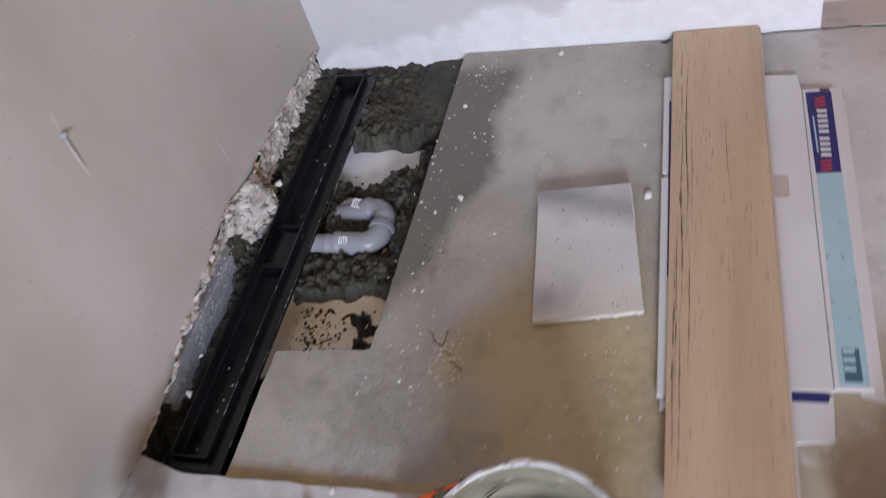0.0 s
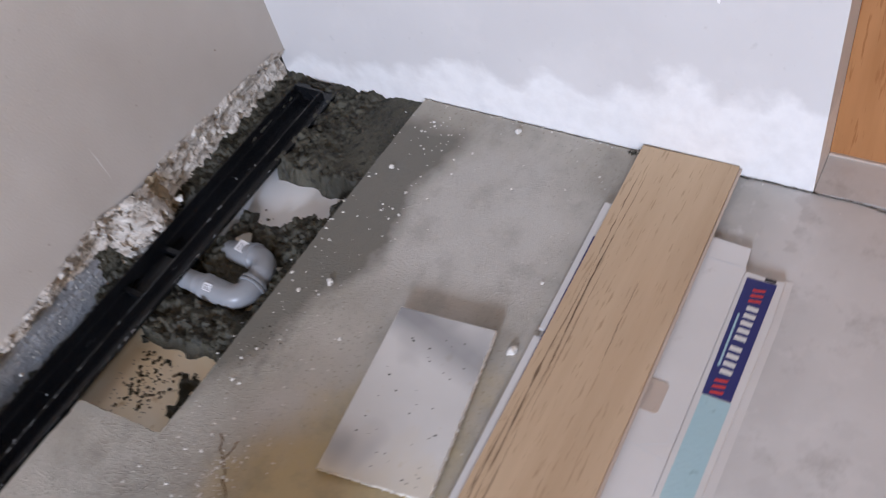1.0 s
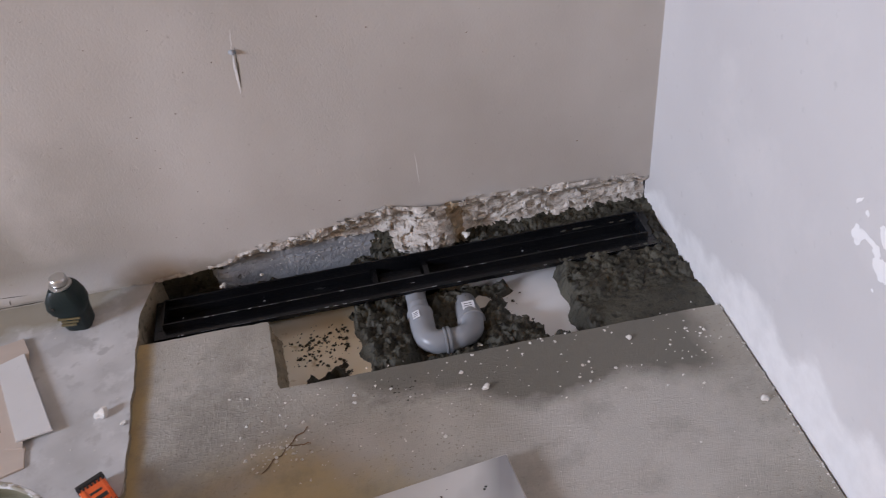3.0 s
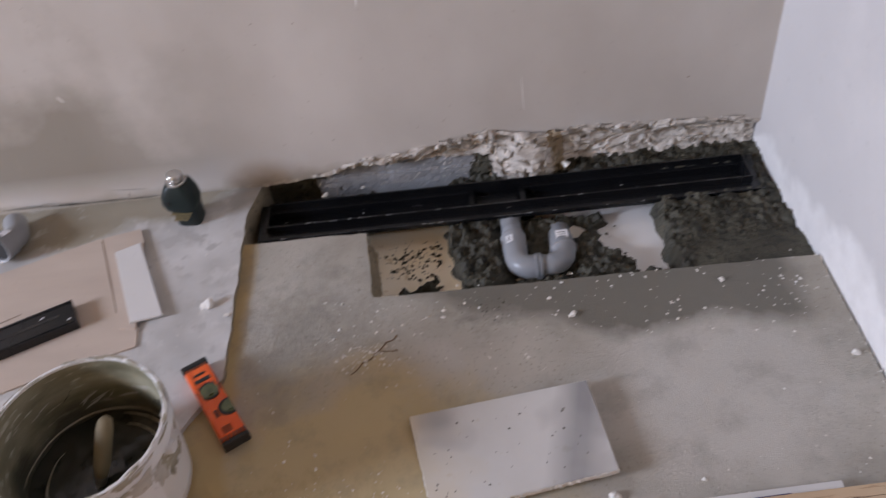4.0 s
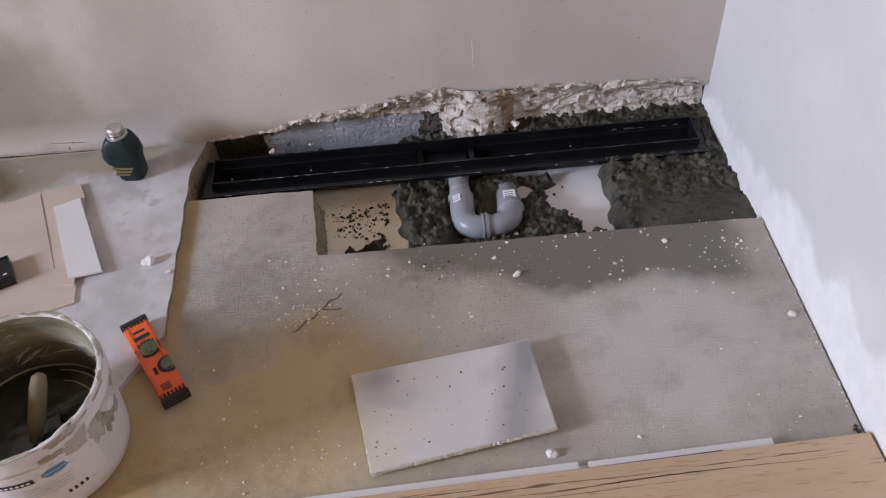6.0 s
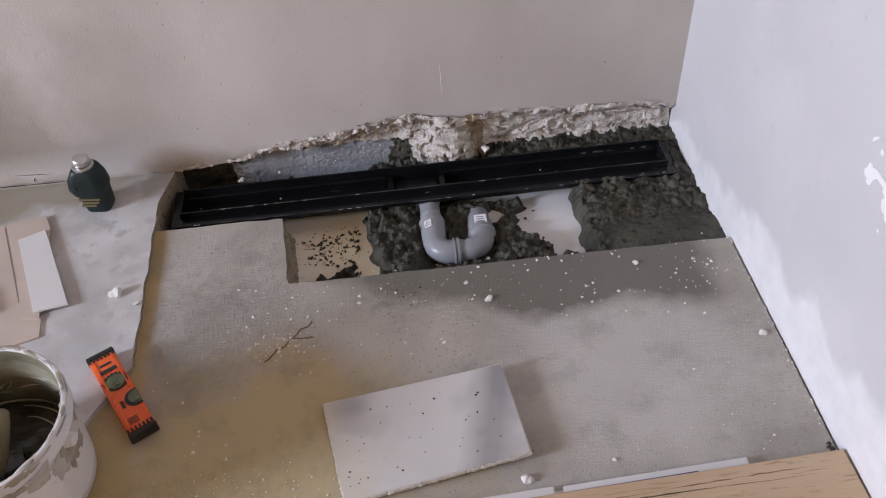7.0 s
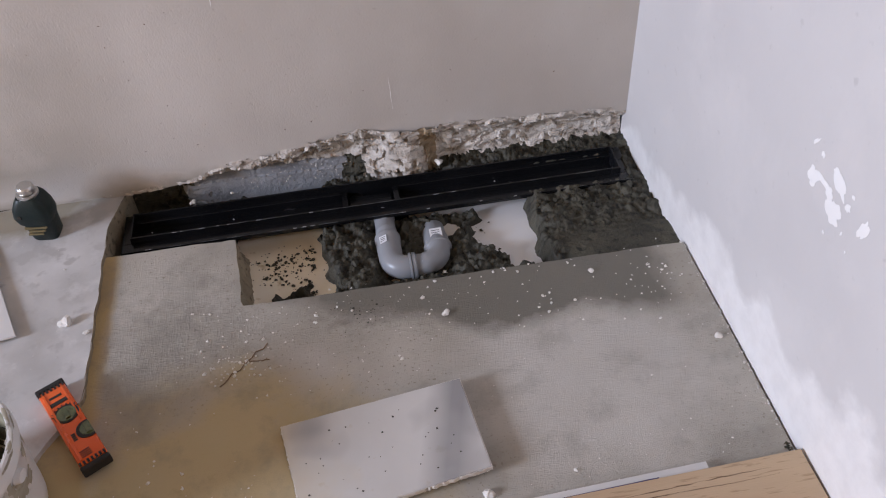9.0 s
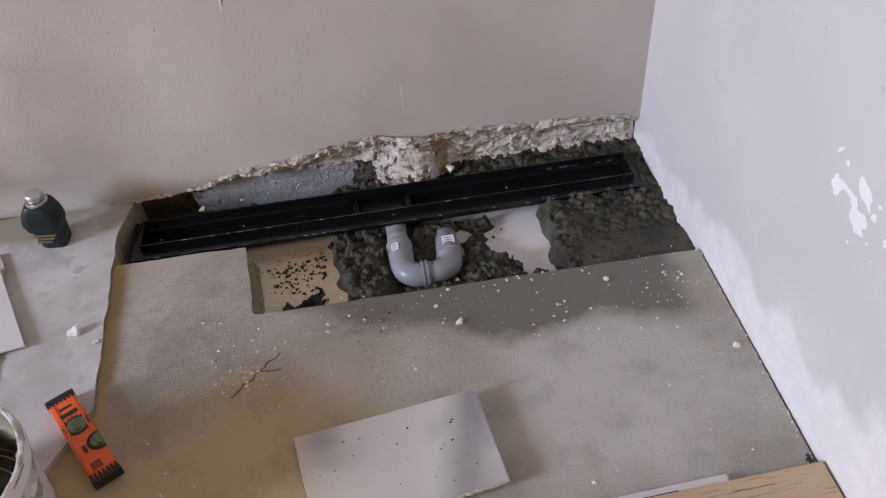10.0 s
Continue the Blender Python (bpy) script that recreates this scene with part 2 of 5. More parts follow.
# dark rubbed patches left of the trench and along its edge, wet sand by the plank
for cx, cy, kx, ky, amount, tone in ((-1.00, -0.41, 5.5, 5.5, 0.5, (0.19, 0.175, 0.145)), (-0.655, -0.425, 11.0, 16.0, 0.85, (0.19, 0.175, 0.145)),
                                     (-0.10, -0.80, 9.0, 8.0, 0.2, (0.19, 0.175, 0.145)), (-1.01, -0.85, 4.5, 9.0, 0.6, (0.30, 0.225, 0.115))):
    qx = node_value(SCREED, "MULTIPLY", node_value(SCREED, "SUBTRACT", o[0], cx), kx)
    qy = node_value(SCREED, "MULTIPLY", node_value(SCREED, "SUBTRACT", o[1], cy), ky)
    q = node_value(SCREED, "SQRT", node_value(SCREED, "ADD", node_value(SCREED, "MULTIPLY", qx, qx), node_value(SCREED, "MULTIPLY", qy, qy)))
    speck = node_value(SCREED, "MULTIPLY", node_value(SCREED, "SUBTRACT", blotch(SCREED, 34, 7, 0.72), 0.5), 3.2)
    rub = node_value(SCREED, "MULTIPLY", node_value(SCREED, "SUBTRACT", node_value(SCREED, "ADD", 0.9, speck), q), 1.0, clamp=True)
    overlay(SCREED, node_value(SCREED, "MULTIPLY", rub, amount), tone)

mott = node_value(SCREED, "MULTIPLY", node_value(SCREED, "SUBTRACT", blotch(SCREED, 10, 7, 0.68), 0.52), 7.0, clamp=True)
overlay(SCREED, node_value(SCREED, "MULTIPLY", mott, 0.34), (0.215, 0.20, 0.17))
rn, rl = SCREED.node_tree.nodes, SCREED.node_tree.links
dents = node_value(SCREED, "MULTIPLY", node_value(SCREED, "SUBTRACT", blotch(SCREED, 190, 3, 0.5), 0.53), 4.0, clamp=True)
wx = node_value(SCREED, "MULTIPLY", node_value(SCREED, "ADD", o[0], 0.99), 5.0)
wy = node_value(SCREED, "MULTIPLY", node_value(SCREED, "ADD", o[1], 0.44), 5.5)
coarse_left = node_value(SCREED, "SUBTRACT", 1.2, node_value(SCREED, "SQRT", node_value(SCREED, "ADD", node_value(SCREED, "MULTIPLY", wx, wx), node_value(SCREED, "MULTIPLY", wy, wy))), clamp=True)
where = node_value(SCREED, "MULTIPLY_ADD", node_value(SCREED, "MULTIPLY", node_value(SCREED, "SUBTRACT", blotch(SCREED, 5.5, 3), 0.46), 7.0, clamp=True), 0.85, 0.15)
rb = rn.new("ShaderNodeBump")
rb.inputs["Strength"].default_value, rb.inputs["Distance"].default_value = 0.42, 0.0022
rl.new(node_value(SCREED, "MULTIPLY", dents, node_value(SCREED, "MULTIPLY", node_value(SCREED, "ADD", where, node_value(SCREED, "MULTIPLY", coarse_left, 1.6)), node_value(SCREED, "SUBTRACT", 1.0, node_value(SCREED, "MULTIPLY", sand_shade, 0.8)))), rb.inputs["Height"])
rl.new(rn["Principled BSDF"].inputs["Normal"].links[0].from_socket, rb.inputs["Normal"])
rl.new(rb.outputs[0], rn["Principled BSDF"].inputs["Normal"])

# pale filler smeared along the foot of the white wall
o = coords(WHITE)
rise = node_value(WHITE, "MULTIPLY_ADD", o[1], -0.165, 0.030)
ragged = node_value(WHITE, "MULTIPLY", node_value(WHITE, "SUBTRACT", blotch(WHITE, 7, 6, 0.52), 0.5), 0.30)
up = node_value(WHITE, "SUBTRACT", node_value(WHITE, "ADD", rise, ragged), o[2])
overlay(WHITE, node_value(WHITE, "MULTIPLY", node_value(WHITE, "MULTIPLY", up, 24.0, clamp=True), node_value(WHITE, "MULTIPLY_ADD", blotch(WHITE, 24, 5, 0.6), 1.3, 0.2, clamp=True)), (0.80, 0.79, 0.78), 0.5)
# broad warm and grey clouds of old plaster higher up
haze = node_value(WHITE, "MULTIPLY", node_value(WHITE, "SUBTRACT", blotch(WHITE, 4.5, 5, 0.6), 0.52), 5.0, clamp=True)
overlay(WHITE, node_value(WHITE, "MULTIPLY", node_value(WHITE, "MULTIPLY", haze, node_value(WHITE, "SUBTRACT", 1.0, node_value(WHITE, "MULTIPLY", up, 24.0, clamp=True))), 0.5), (0.70, 0.675, 0.66))

# sandy dirt and the laser level's painted shadow by the back wall, paler dust and scrapes elsewhere on the levelled
# floor
o = coords(LEVELLER)
soil = node_value(LEVELLER, "MULTIPLY", node_value(LEVELLER, "SUBTRACT", blotch(LEVELLER, 7, 5), 0.5), 0.30)
dirt_and_shade = node_value(LEVELLER, "MULTIPLY", node_value(LEVELLER, "ADD", node_value(LEVELLER, "ADD", o[1], node_value(LEVELLER, "MULTIPLY_ADD", node_value(LEVELLER, "ADD", o[0], 1.2), -0.25, 0.08)), soil), 14.0, clamp=True)
west = node_value(LEVELLER, "MULTIPLY", node_value(LEVELLER, "SUBTRACT", -1.10, o[0]), 8.0, clamp=True)
overlay(LEVELLER, node_value(LEVELLER, "MULTIPLY", node_value(LEVELLER, "MULTIPLY", dirt_and_shade, west), 0.85), (0.29, 0.25, 0.175), 0.8)
# two browner ellipses, near the tool case and near the white wall
for cx, cy, kx, ky, amount, tone in ((-1.06, -1.17, 3.0, 4.2, 0.7, (0.40, 0.315, 0.175)), (-0.08, -1.00, 6.0, 5.0, 0.3, (0.36, 0.32, 0.25))):
    qx = node_value(LEVELLER, "MULTIPLY", node_value(LEVELLER, "SUBTRACT", o[0], cx), kx)
    qy = node_value(LEVELLER, "MULTIPLY", node_value(LEVELLER, "SUBTRACT", o[1], cy), ky)
    q = node_value(LEVELLER, "SQRT", node_value(LEVELLER, "ADD", node_value(LEVELLER, "MULTIPLY", qx, qx), node_value(LEVELLER, "MULTIPLY", qy, qy)))
    brown_spot = node_value(LEVELLER, "MULTIPLY", node_value(LEVELLER, "SUBTRACT", node_value(LEVELLER, "MULTIPLY_ADD", soil, 3.0, 1.0), q), 2.2, clamp=True)
    overlay(LEVELLER, node_value(LEVELLER, "MULTIPLY", brown_spot, amount), tone, 0.75)
# paler towards the doorway
near_door = node_value(LEVELLER, "MULTIPLY", node_value(LEVELLER, "MULTIPLY", node_value(LEVELLER, "ADD", o[0], node_value(LEVELLER, "ADD", soil, 0.75)), 4.0, clamp=True), 0.7)
overlay(LEVELLER, node_value(LEVELLER, "MULTIPLY", near_door, node_value(LEVELLER, "MULTIPLY", node_value(LEVELLER, "SUBTRACT", -1.12, o[1]), 6.0, clamp=True)), (0.66, 0.65, 0.635), 0.5)
scrape = node_value(LEVELLER, "MULTIPLY", node_value(LEVELLER, "SUBTRACT", blotch(LEVELLER, 17, 6, 0.65), 0.56), 9.0, clamp=True)
overlay(LEVELLER, node_value(LEVELLER, "MULTIPLY", scrape, 0.5), (0.68, 0.665, 0.65), 0.5)
stain = node_value(LEVELLER, "MULTIPLY", node_value(LEVELLER, "SUBTRACT", blotch(LEVELLER, 11, 7, 0.7), 0.57), 8.0, clamp=True)
overlay(LEVELLER, node_value(LEVELLER, "MULTIPLY", stain, 0.4), (0.31, 0.295, 0.275), 0.6)

# patches of coarse grain and small pits in the plaster
pn, pl = PLASTER.node_tree.nodes, PLASTER.node_tree.links
coarse = node_value(PLASTER, "MULTIPLY", node_value(PLASTER, "SUBTRACT", blotch(PLASTER, 3.0, 5, 0.6), 0.44), 5.0, clamp=True)
pits = node_value(PLASTER, "MULTIPLY", node_value(PLASTER, "SUBTRACT", blotch(PLASTER, 170, 4, 0.7), 0.655), 6.0, clamp=True)
ridges = node_value(PLASTER, "MULTIPLY", node_value(PLASTER, "SUBTRACT", blotch(PLASTER, 34, 6, 0.72), 0.60), 2.5, clamp=True)
pb = pn.new("ShaderNodeBump")
pb.invert = True
pb.inputs["Strength"].default_value, pb.inputs["Distance"].default_value = 0.6, 0.0018
pl.new(node_value(PLASTER, "ADD", node_value(PLASTER, "MULTIPLY", pits, coarse), ridges), pb.inputs["Height"])
pl.new(pn["Principled BSDF"].inputs["Normal"].links[0].from_socket, pb.inputs["Normal"])
pl.new(pb.outputs[0], pn["Principled BSDF"].inputs["Normal"])

# lighter smears low on the grey plaster
o = coords(PLASTER)
low = node_value(PLASTER, "MULTIPLY", node_value(PLASTER, "SUBTRACT", 0.13, o[2]), 9.0, clamp=True)
sm = node_value(PLASTER, "MULTIPLY", node_value(PLASTER, "SUBTRACT", blotch(PLASTER, 7), 0.5), 6.0, clamp=True)
overlay(PLASTER, node_value(PLASTER, "MULTIPLY", low, sm), (0.56, 0.54, 0.52))

grimy = node_value(PLASTER, "MULTIPLY", node_value(PLASTER, "SUBTRACT", node_value(PLASTER, "ADD", 0.045, node_value(PLASTER, "MULTIPLY", node_value(PLASTER, "SUBTRACT", blotch(PLASTER, 10, 6), 0.5), 0.12)), o[2]), 40.0, clamp=True)
overlay(PLASTER, node_value(PLASTER, "MULTIPLY", grimy, 0.55), (0.36, 0.31, 0.245), 0.85)

# wet tide mark inside the bucket
o = coords(INNER)
tide = node_value(INNER, "MULTIPLY_ADD", node_value(INNER, "SUBTRACT", blotch(INNER, 14, 5), 0.5), 0.16, 0.135)
overlay(INNER, node_value(INNER, "MULTIPLY", node_value(INNER, "MULTIPLY", node_value(INNER, "SUBTRACT", tide, o[2]), 22.0, clamp=True), 0.85), (0.05, 0.048, 0.034), 0.3)

# the sheet is whiter towards the wall
o = coords(SHEET)
overlay(SHEET, node_value(SHEET, "MULTIPLY", node_value(SHEET, "MULTIPLY", node_value(SHEET, "ADD", o[0], 0.52), 7.0, clamp=True), 0.92), (0.86, 0.865, 0.87))

o = coords(TILE)
yellow = node_value(TILE, "MULTIPLY", node_value(TILE, "SUBTRACT", node_value(TILE, "ADD", -0.72, node_value(TILE, "MULTIPLY", node_value(TILE, "SUBTRACT", blotch(TILE, 8, 4), 0.5), 0.25)), o[0]), 14.0, clamp=True)
overlay(TILE, node_value(TILE, "MULTIPLY", yellow, 0.45), (0.62, 0.53, 0.38))
# darkening low at the left paints the light's fall-off into the plaster
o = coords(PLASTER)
falloff = node_value(PLASTER, "ADD", node_value(PLASTER, "MULTIPLY", node_value(PLASTER, "SUBTRACT", 0.42, o[2]), 4.0), node_value(PLASTER, "MULTIPLY", node_value(PLASTER, "SUBTRACT", blotch(PLASTER, 5, 5), 0.5), 3.0), clamp=True)
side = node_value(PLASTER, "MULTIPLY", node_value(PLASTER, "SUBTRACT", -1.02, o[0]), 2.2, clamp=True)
overlay(PLASTER, node_value(PLASTER, "MULTIPLY", node_value(PLASTER, "MULTIPLY", node_value(PLASTER, "MULTIPLY", falloff, node_value(PLASTER, "MULTIPLY", node_value(PLASTER, "SUBTRACT", o[2], 0.045), 16.0, clamp=True)), side), 0.85), (0.26, 0.23, 0.185), 0.8)

# soft grey smudges and a sandy tint on the tile
overlay(TILE, node_value(TILE, "MULTIPLY", node_value(TILE, "SUBTRACT", blotch(TILE, 7, 2), 0.52), 5.0, clamp=True), (0.36, 0.35, 0.345))

# darker band across the tile near its +x end
o = coords(TILE)
band = node_value(TILE, "ABSOLUTE", node_value(TILE, "ADD", node_value(TILE, "MULTIPLY_ADD", o[1], -0.25, 0.345), o[0]))
band = node_value(TILE, "MULTIPLY", node_value(TILE, "SUBTRACT", 0.055, band), 22.0, clamp=True)
overlay(TILE, node_value(TILE, "MULTIPLY", band, node_value(TILE, "MULTIPLY", blotch(TILE, 5, 3), 1.6, clamp=True)), (0.30, 0.295, 0.295))

# ---- geometry helpers ----


def mesh_of(name, bm, smooth=None):
    me = bpy.data.meshes.new(name)
    bmesh.ops.recalc_face_normals(bm, faces=bm.faces)
    bm.to_mesh(me)
    bm.free()
    if smooth is not None:
        me.shade_smooth()
        if smooth < 179:
            me.set_sharp_from_angle(angle=radians(smooth))
    return me


def part(name, bm, material, parent=None, label="", smooth=None):
    ob = new(name, mesh_of(name, bm, smooth))
    for m in material if isinstance(material, (list, tuple)) else (material,):
        ob.data.materials.append(m)
    ob.parent = parent
    return tagged(ob, label)


def thing(name, label, category, group="", at=None):
    ob = new(name)
    ob.empty_display_size = 0.02
    if at is not None:
        ob.matrix_world = at
    return tagged(ob, label, category, group)


def prism(outline, z0, z1, bevel=0.0, axis="z"):
    """A flat outline made solid between two heights along an axis."""
    def put(u, v, w):
        return {"z": (u, v, w), "y": (u, w, v), "x": (w, u, v)}[axis]
    bm = bmesh.new()
    low = [bm.verts.new(put(u, v, z0)) for u, v in outline]
    high = [bm.verts.new(put(u, v, z1)) for u, v in outline]
    n = len(outline)
    bm.faces.new(low)
    top = bm.faces.new(high)
    for i in range(n):
        bm.faces.new((low[i], low[(i + 1) % n], high[(i + 1) % n], high[i]))
    if bevel:
        bmesh.ops.bevel(bm, geom=list(top.edges), offset=bevel, segments=2, affect="EDGES")
    bmesh.ops.triangulate(bm, faces=[f for f in bm.faces if len(f.verts) > 4])
    return bm


def box(x0, x1, y0, y1, z0, z1, bevel=0.0, m=None):
    bm = bmesh.new()
    bmesh.ops.create_cube(bm, size=1)
    bmesh.ops.transform(bm, verts=bm.verts, matrix=Matrix.LocRotScale(
        ((x0 + x1) / 2, (y0 + y1) / 2, (z0 + z1) / 2), None, (x1 - x0, y1 - y0, z1 - z0)))
    if bevel:
        bmesh.ops.bevel(bm, geom=list(bm.edges), offset=bevel, segments=2, affect="EDGES", profile=0.6)
    if m is not None:
        bmesh.ops.transform(bm, verts=bm.verts, matrix=m)
    return bm


def rings(stations, seg=28, cap0=True, cap1=True):
    """A skin through circles: (centre, axis, radius) one after another."""
    bm, loops = bmesh.new(), []
    for c, ax, r in stations:
        ax = Vector(ax).normalized()
        u = ax.cross(Vector((0.13, 0.21, 0.97))).normalized()
        v = ax.cross(u)
        loops.append([bm.verts.new(Vector(c) + r * (math.cos(a) * u + math.sin(a) * v))
                      for a in (2 * math.pi * i / seg for i in range(seg))])
    for p, q in zip(loops, loops[1:]):
        for i in range(seg):
            bm.faces.new((p[i], p[(i + 1) % seg], q[(i + 1) % seg], q[i]))
    if cap0:
        bm.faces.new(loops[0])
    if cap1:
        bm.faces.new(loops[-1])
    return bm


def lathe(profile, seg=48, centre=(0, 0, 0), cap0=False, cap1=False):
    return rings([((centre[0], centre[1], centre[2] + z), (0, 0, 1), r) for r, z in profile], seg, cap0, cap1)


def jag(a, b, n, amp, seed, rough=0.6):
    """Points from a up to but not including b, wandering off the straight line."""
    a, b = Vector(a), Vector(b)
    d = (b - a).normalized()
    side = Vector((-d.y, d.x))
    out = []
    for i in range(n):
        f = i / n
        w = 0 if i == 0 else amp * (noise.noise((f * n * 0.35, seed, 0)) + rough * noise.noise((f * n * 1.3, seed, 5)))
        p = a.lerp(b, f) + side * w
        out.append((p.x, p.y))
    return out


def lump(r, seed, squash=0.7, sub=1):
    bm = bmesh.new()
    bmesh.ops.create_icosphere(bm, subdivisions=sub, radius=r)
    for v in bm.verts:
        k = 1 + 0.9 * noise.noise(v.co / r * 0.9 + Vector((seed * 3.1, 0, 0)))
        v.co = Vector((v.co.x * k, v.co.y * k, v.co.z * k * squash))
    return bm


def join(target, bm):
    me = bpy.data.meshes.new("tmp")
    bm.to_mesh(me)
    bm.free()
    target.from_mesh(me)
    bpy.data.meshes.remove(me)


# ---- the room ----
STEP = 0.012
# screed of the shower floor, cut out for the trench
cut = []
cut += [(-2.2, -0.95), (-2.2, -0.30), (-1.20, -0.30), (-1.20, -0.175)]
cut += jag((-1.16, -0.174), (-0.889, -0.177), 18, 0.004, 3)
cut += jag((-0.889, -0.177), (-0.875, -0.368), 14, 0.004, 4)
cut += jag((-0.875, -0.368), (-0.003, -0.380), 50, 0.0025, 5)
cut += [(-0.003, -0.380), (-0.003, -0.95)]
floor = part("floor", prism(cut, -0.13, 0.0, 0.0015), (SCREED, TRENCHSIDE))
for f in floor.data.polygons:
    f.material_index = 1 if abs(f.normal.z) < 0.5 else 0
tagged(floor, "rough grey cement screed with damp patches and sandy, painted-in shade", "floor", kind="structure")
left = [(-2.5, -3.4)] + jag((-1.42, -3.4), (-1.32, -0.95), 40, 0.004, 11) + jag((-1.32, -0.95), (-1.213, -0.646), 12, 0.005, 12)
left += jag((-1.213, -0.646), (-1.149, -0.536), 8, 0.004, 13) + jag((-1.149, -0.536), (-1.153, -0.072), 30, 0.005, 2)
left += [(-1.126, 0.004), (-1.12, 0.03), (-2.5, 0.03)]
tagged(part("floor_far", box(-6.5, -2.5, -3.4, 0.03, -0.13, STEP), ROOM), "unseen floor towards the window, dark to limit bounced light", "floor", kind="structure")
fl2 = part("floor_leveller", prism(left, -0.13, STEP, 0.002), (LEVELLER, TRENCHSIDE))
for f in fl2.data.polygons:
    f.material_index = 1 if abs(f.normal.z) < 0.5 and f.center.y > -0.56 else 0
tagged(fl2, "smooth pale grey levelled floor ending in a chipped low step", "floor", kind="structure")
smooth = [(-1.5, -3.4), (-1.5, -0.951), (-0.003, -0.951), (-0.003, -1.18)] + jag((-0.003, -1.18), (-0.008, -3.4), 50, 0.006, 7) + [(-0.008, -3.4)]
tagged(part("floor_smooth", prism(smooth, -0.13, -0.0005), LEVELLER), "smooth grey trowelled floor beyond the shower area", "floor", kind="structure")
sill = jag((0.000, -3.4), (0.003, -1.19), 50, 0.004, 7)
sill += [(0.0, -1.185), (0.2, -1.185), (0.2, -3.4)]
tagged(part("floor_threshold", prism(sill, -0.13, 0.001), LEVELLER), "pale grey levelled floor in the doorway", "floor", kind="structure")
tagged(part("subfloor", box(-6.6, 0.3, -3.5, 0.2, -0.2, -0.131), MORTAR), "dark concrete base under the screed", "floor", kind="structure")

# back wall: masonry body, grey plaster with a broken lower edge over the trench
tagged(part("wall_north", box(-6.6, 0.105, 0.04, 0.2, -0.13, 3.1), CONCRETE), "masonry wall behind grey plaster", "wall", kind="structure")
TOP = ((-1.17, 0.0120), (-1.12, 0.0143), (-1.02, 0.0199), (-0.95, 0.0353), (-0.885, 0.0538), (-0.762, 0.0669), (-0.69, 0.0822), (-0.604, 0.0952),
       (-0.55, 0.0809), (-0.488, 0.0744), (-0.42, 0.0788), (-0.33, 0.0747), (-0.25, 0.0688), (-0.15, 0.0645), (0.0, 0.0530))


def broken_top(x):
    for (xa, za), (xb, zb) in zip(TOP, TOP[1:]):
        if xa <= x <= xb:
            return za + (zb - za) * (x - xa) / (xb - xa)
    return 0.045


edge_pts = []
for i in range(150):
    x = -2.4 + 1.24 * i / 150
    edge_pts.append((x, 0.021 + 0.023 * max(0.0, -1.17 - x) + 0.005 * noise.noise((x * 6.0, 0, 3)) + 0.003 * noise.noise((x * 30, 0, 3))))
for i in range(141):
    x = -1.16 + 1.16 * i / 140
    edge_pts.append((x, broken_top(x) + 0.006 * noise.noise((x * 25, 1, 3)) + 0.004 * noise.noise((x * 80, 1, 3))))
outline = edge_pts + [(0.0, 3.1), (-2.4, 3.1)]
# unseen dark stretch added to cut the bounce off the long plaster wall
tagged(part("wall_north_far", box(-6.5, -2.4, 0.0, 0.04, -0.13, 3.1), ROOM), "unseen wall towards the window, dark to limit bounced light", "wall", kind="structure")
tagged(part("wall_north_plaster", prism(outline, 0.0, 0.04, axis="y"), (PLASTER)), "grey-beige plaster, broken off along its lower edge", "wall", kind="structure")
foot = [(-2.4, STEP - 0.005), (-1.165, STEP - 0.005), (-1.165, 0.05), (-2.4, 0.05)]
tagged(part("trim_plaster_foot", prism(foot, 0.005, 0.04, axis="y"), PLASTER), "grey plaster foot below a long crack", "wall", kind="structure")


def blend(v, a, b):
    k = min(1.0, max(0.0, (v - a) / (b - a)))
    return k * k * (3 - 2 * k)


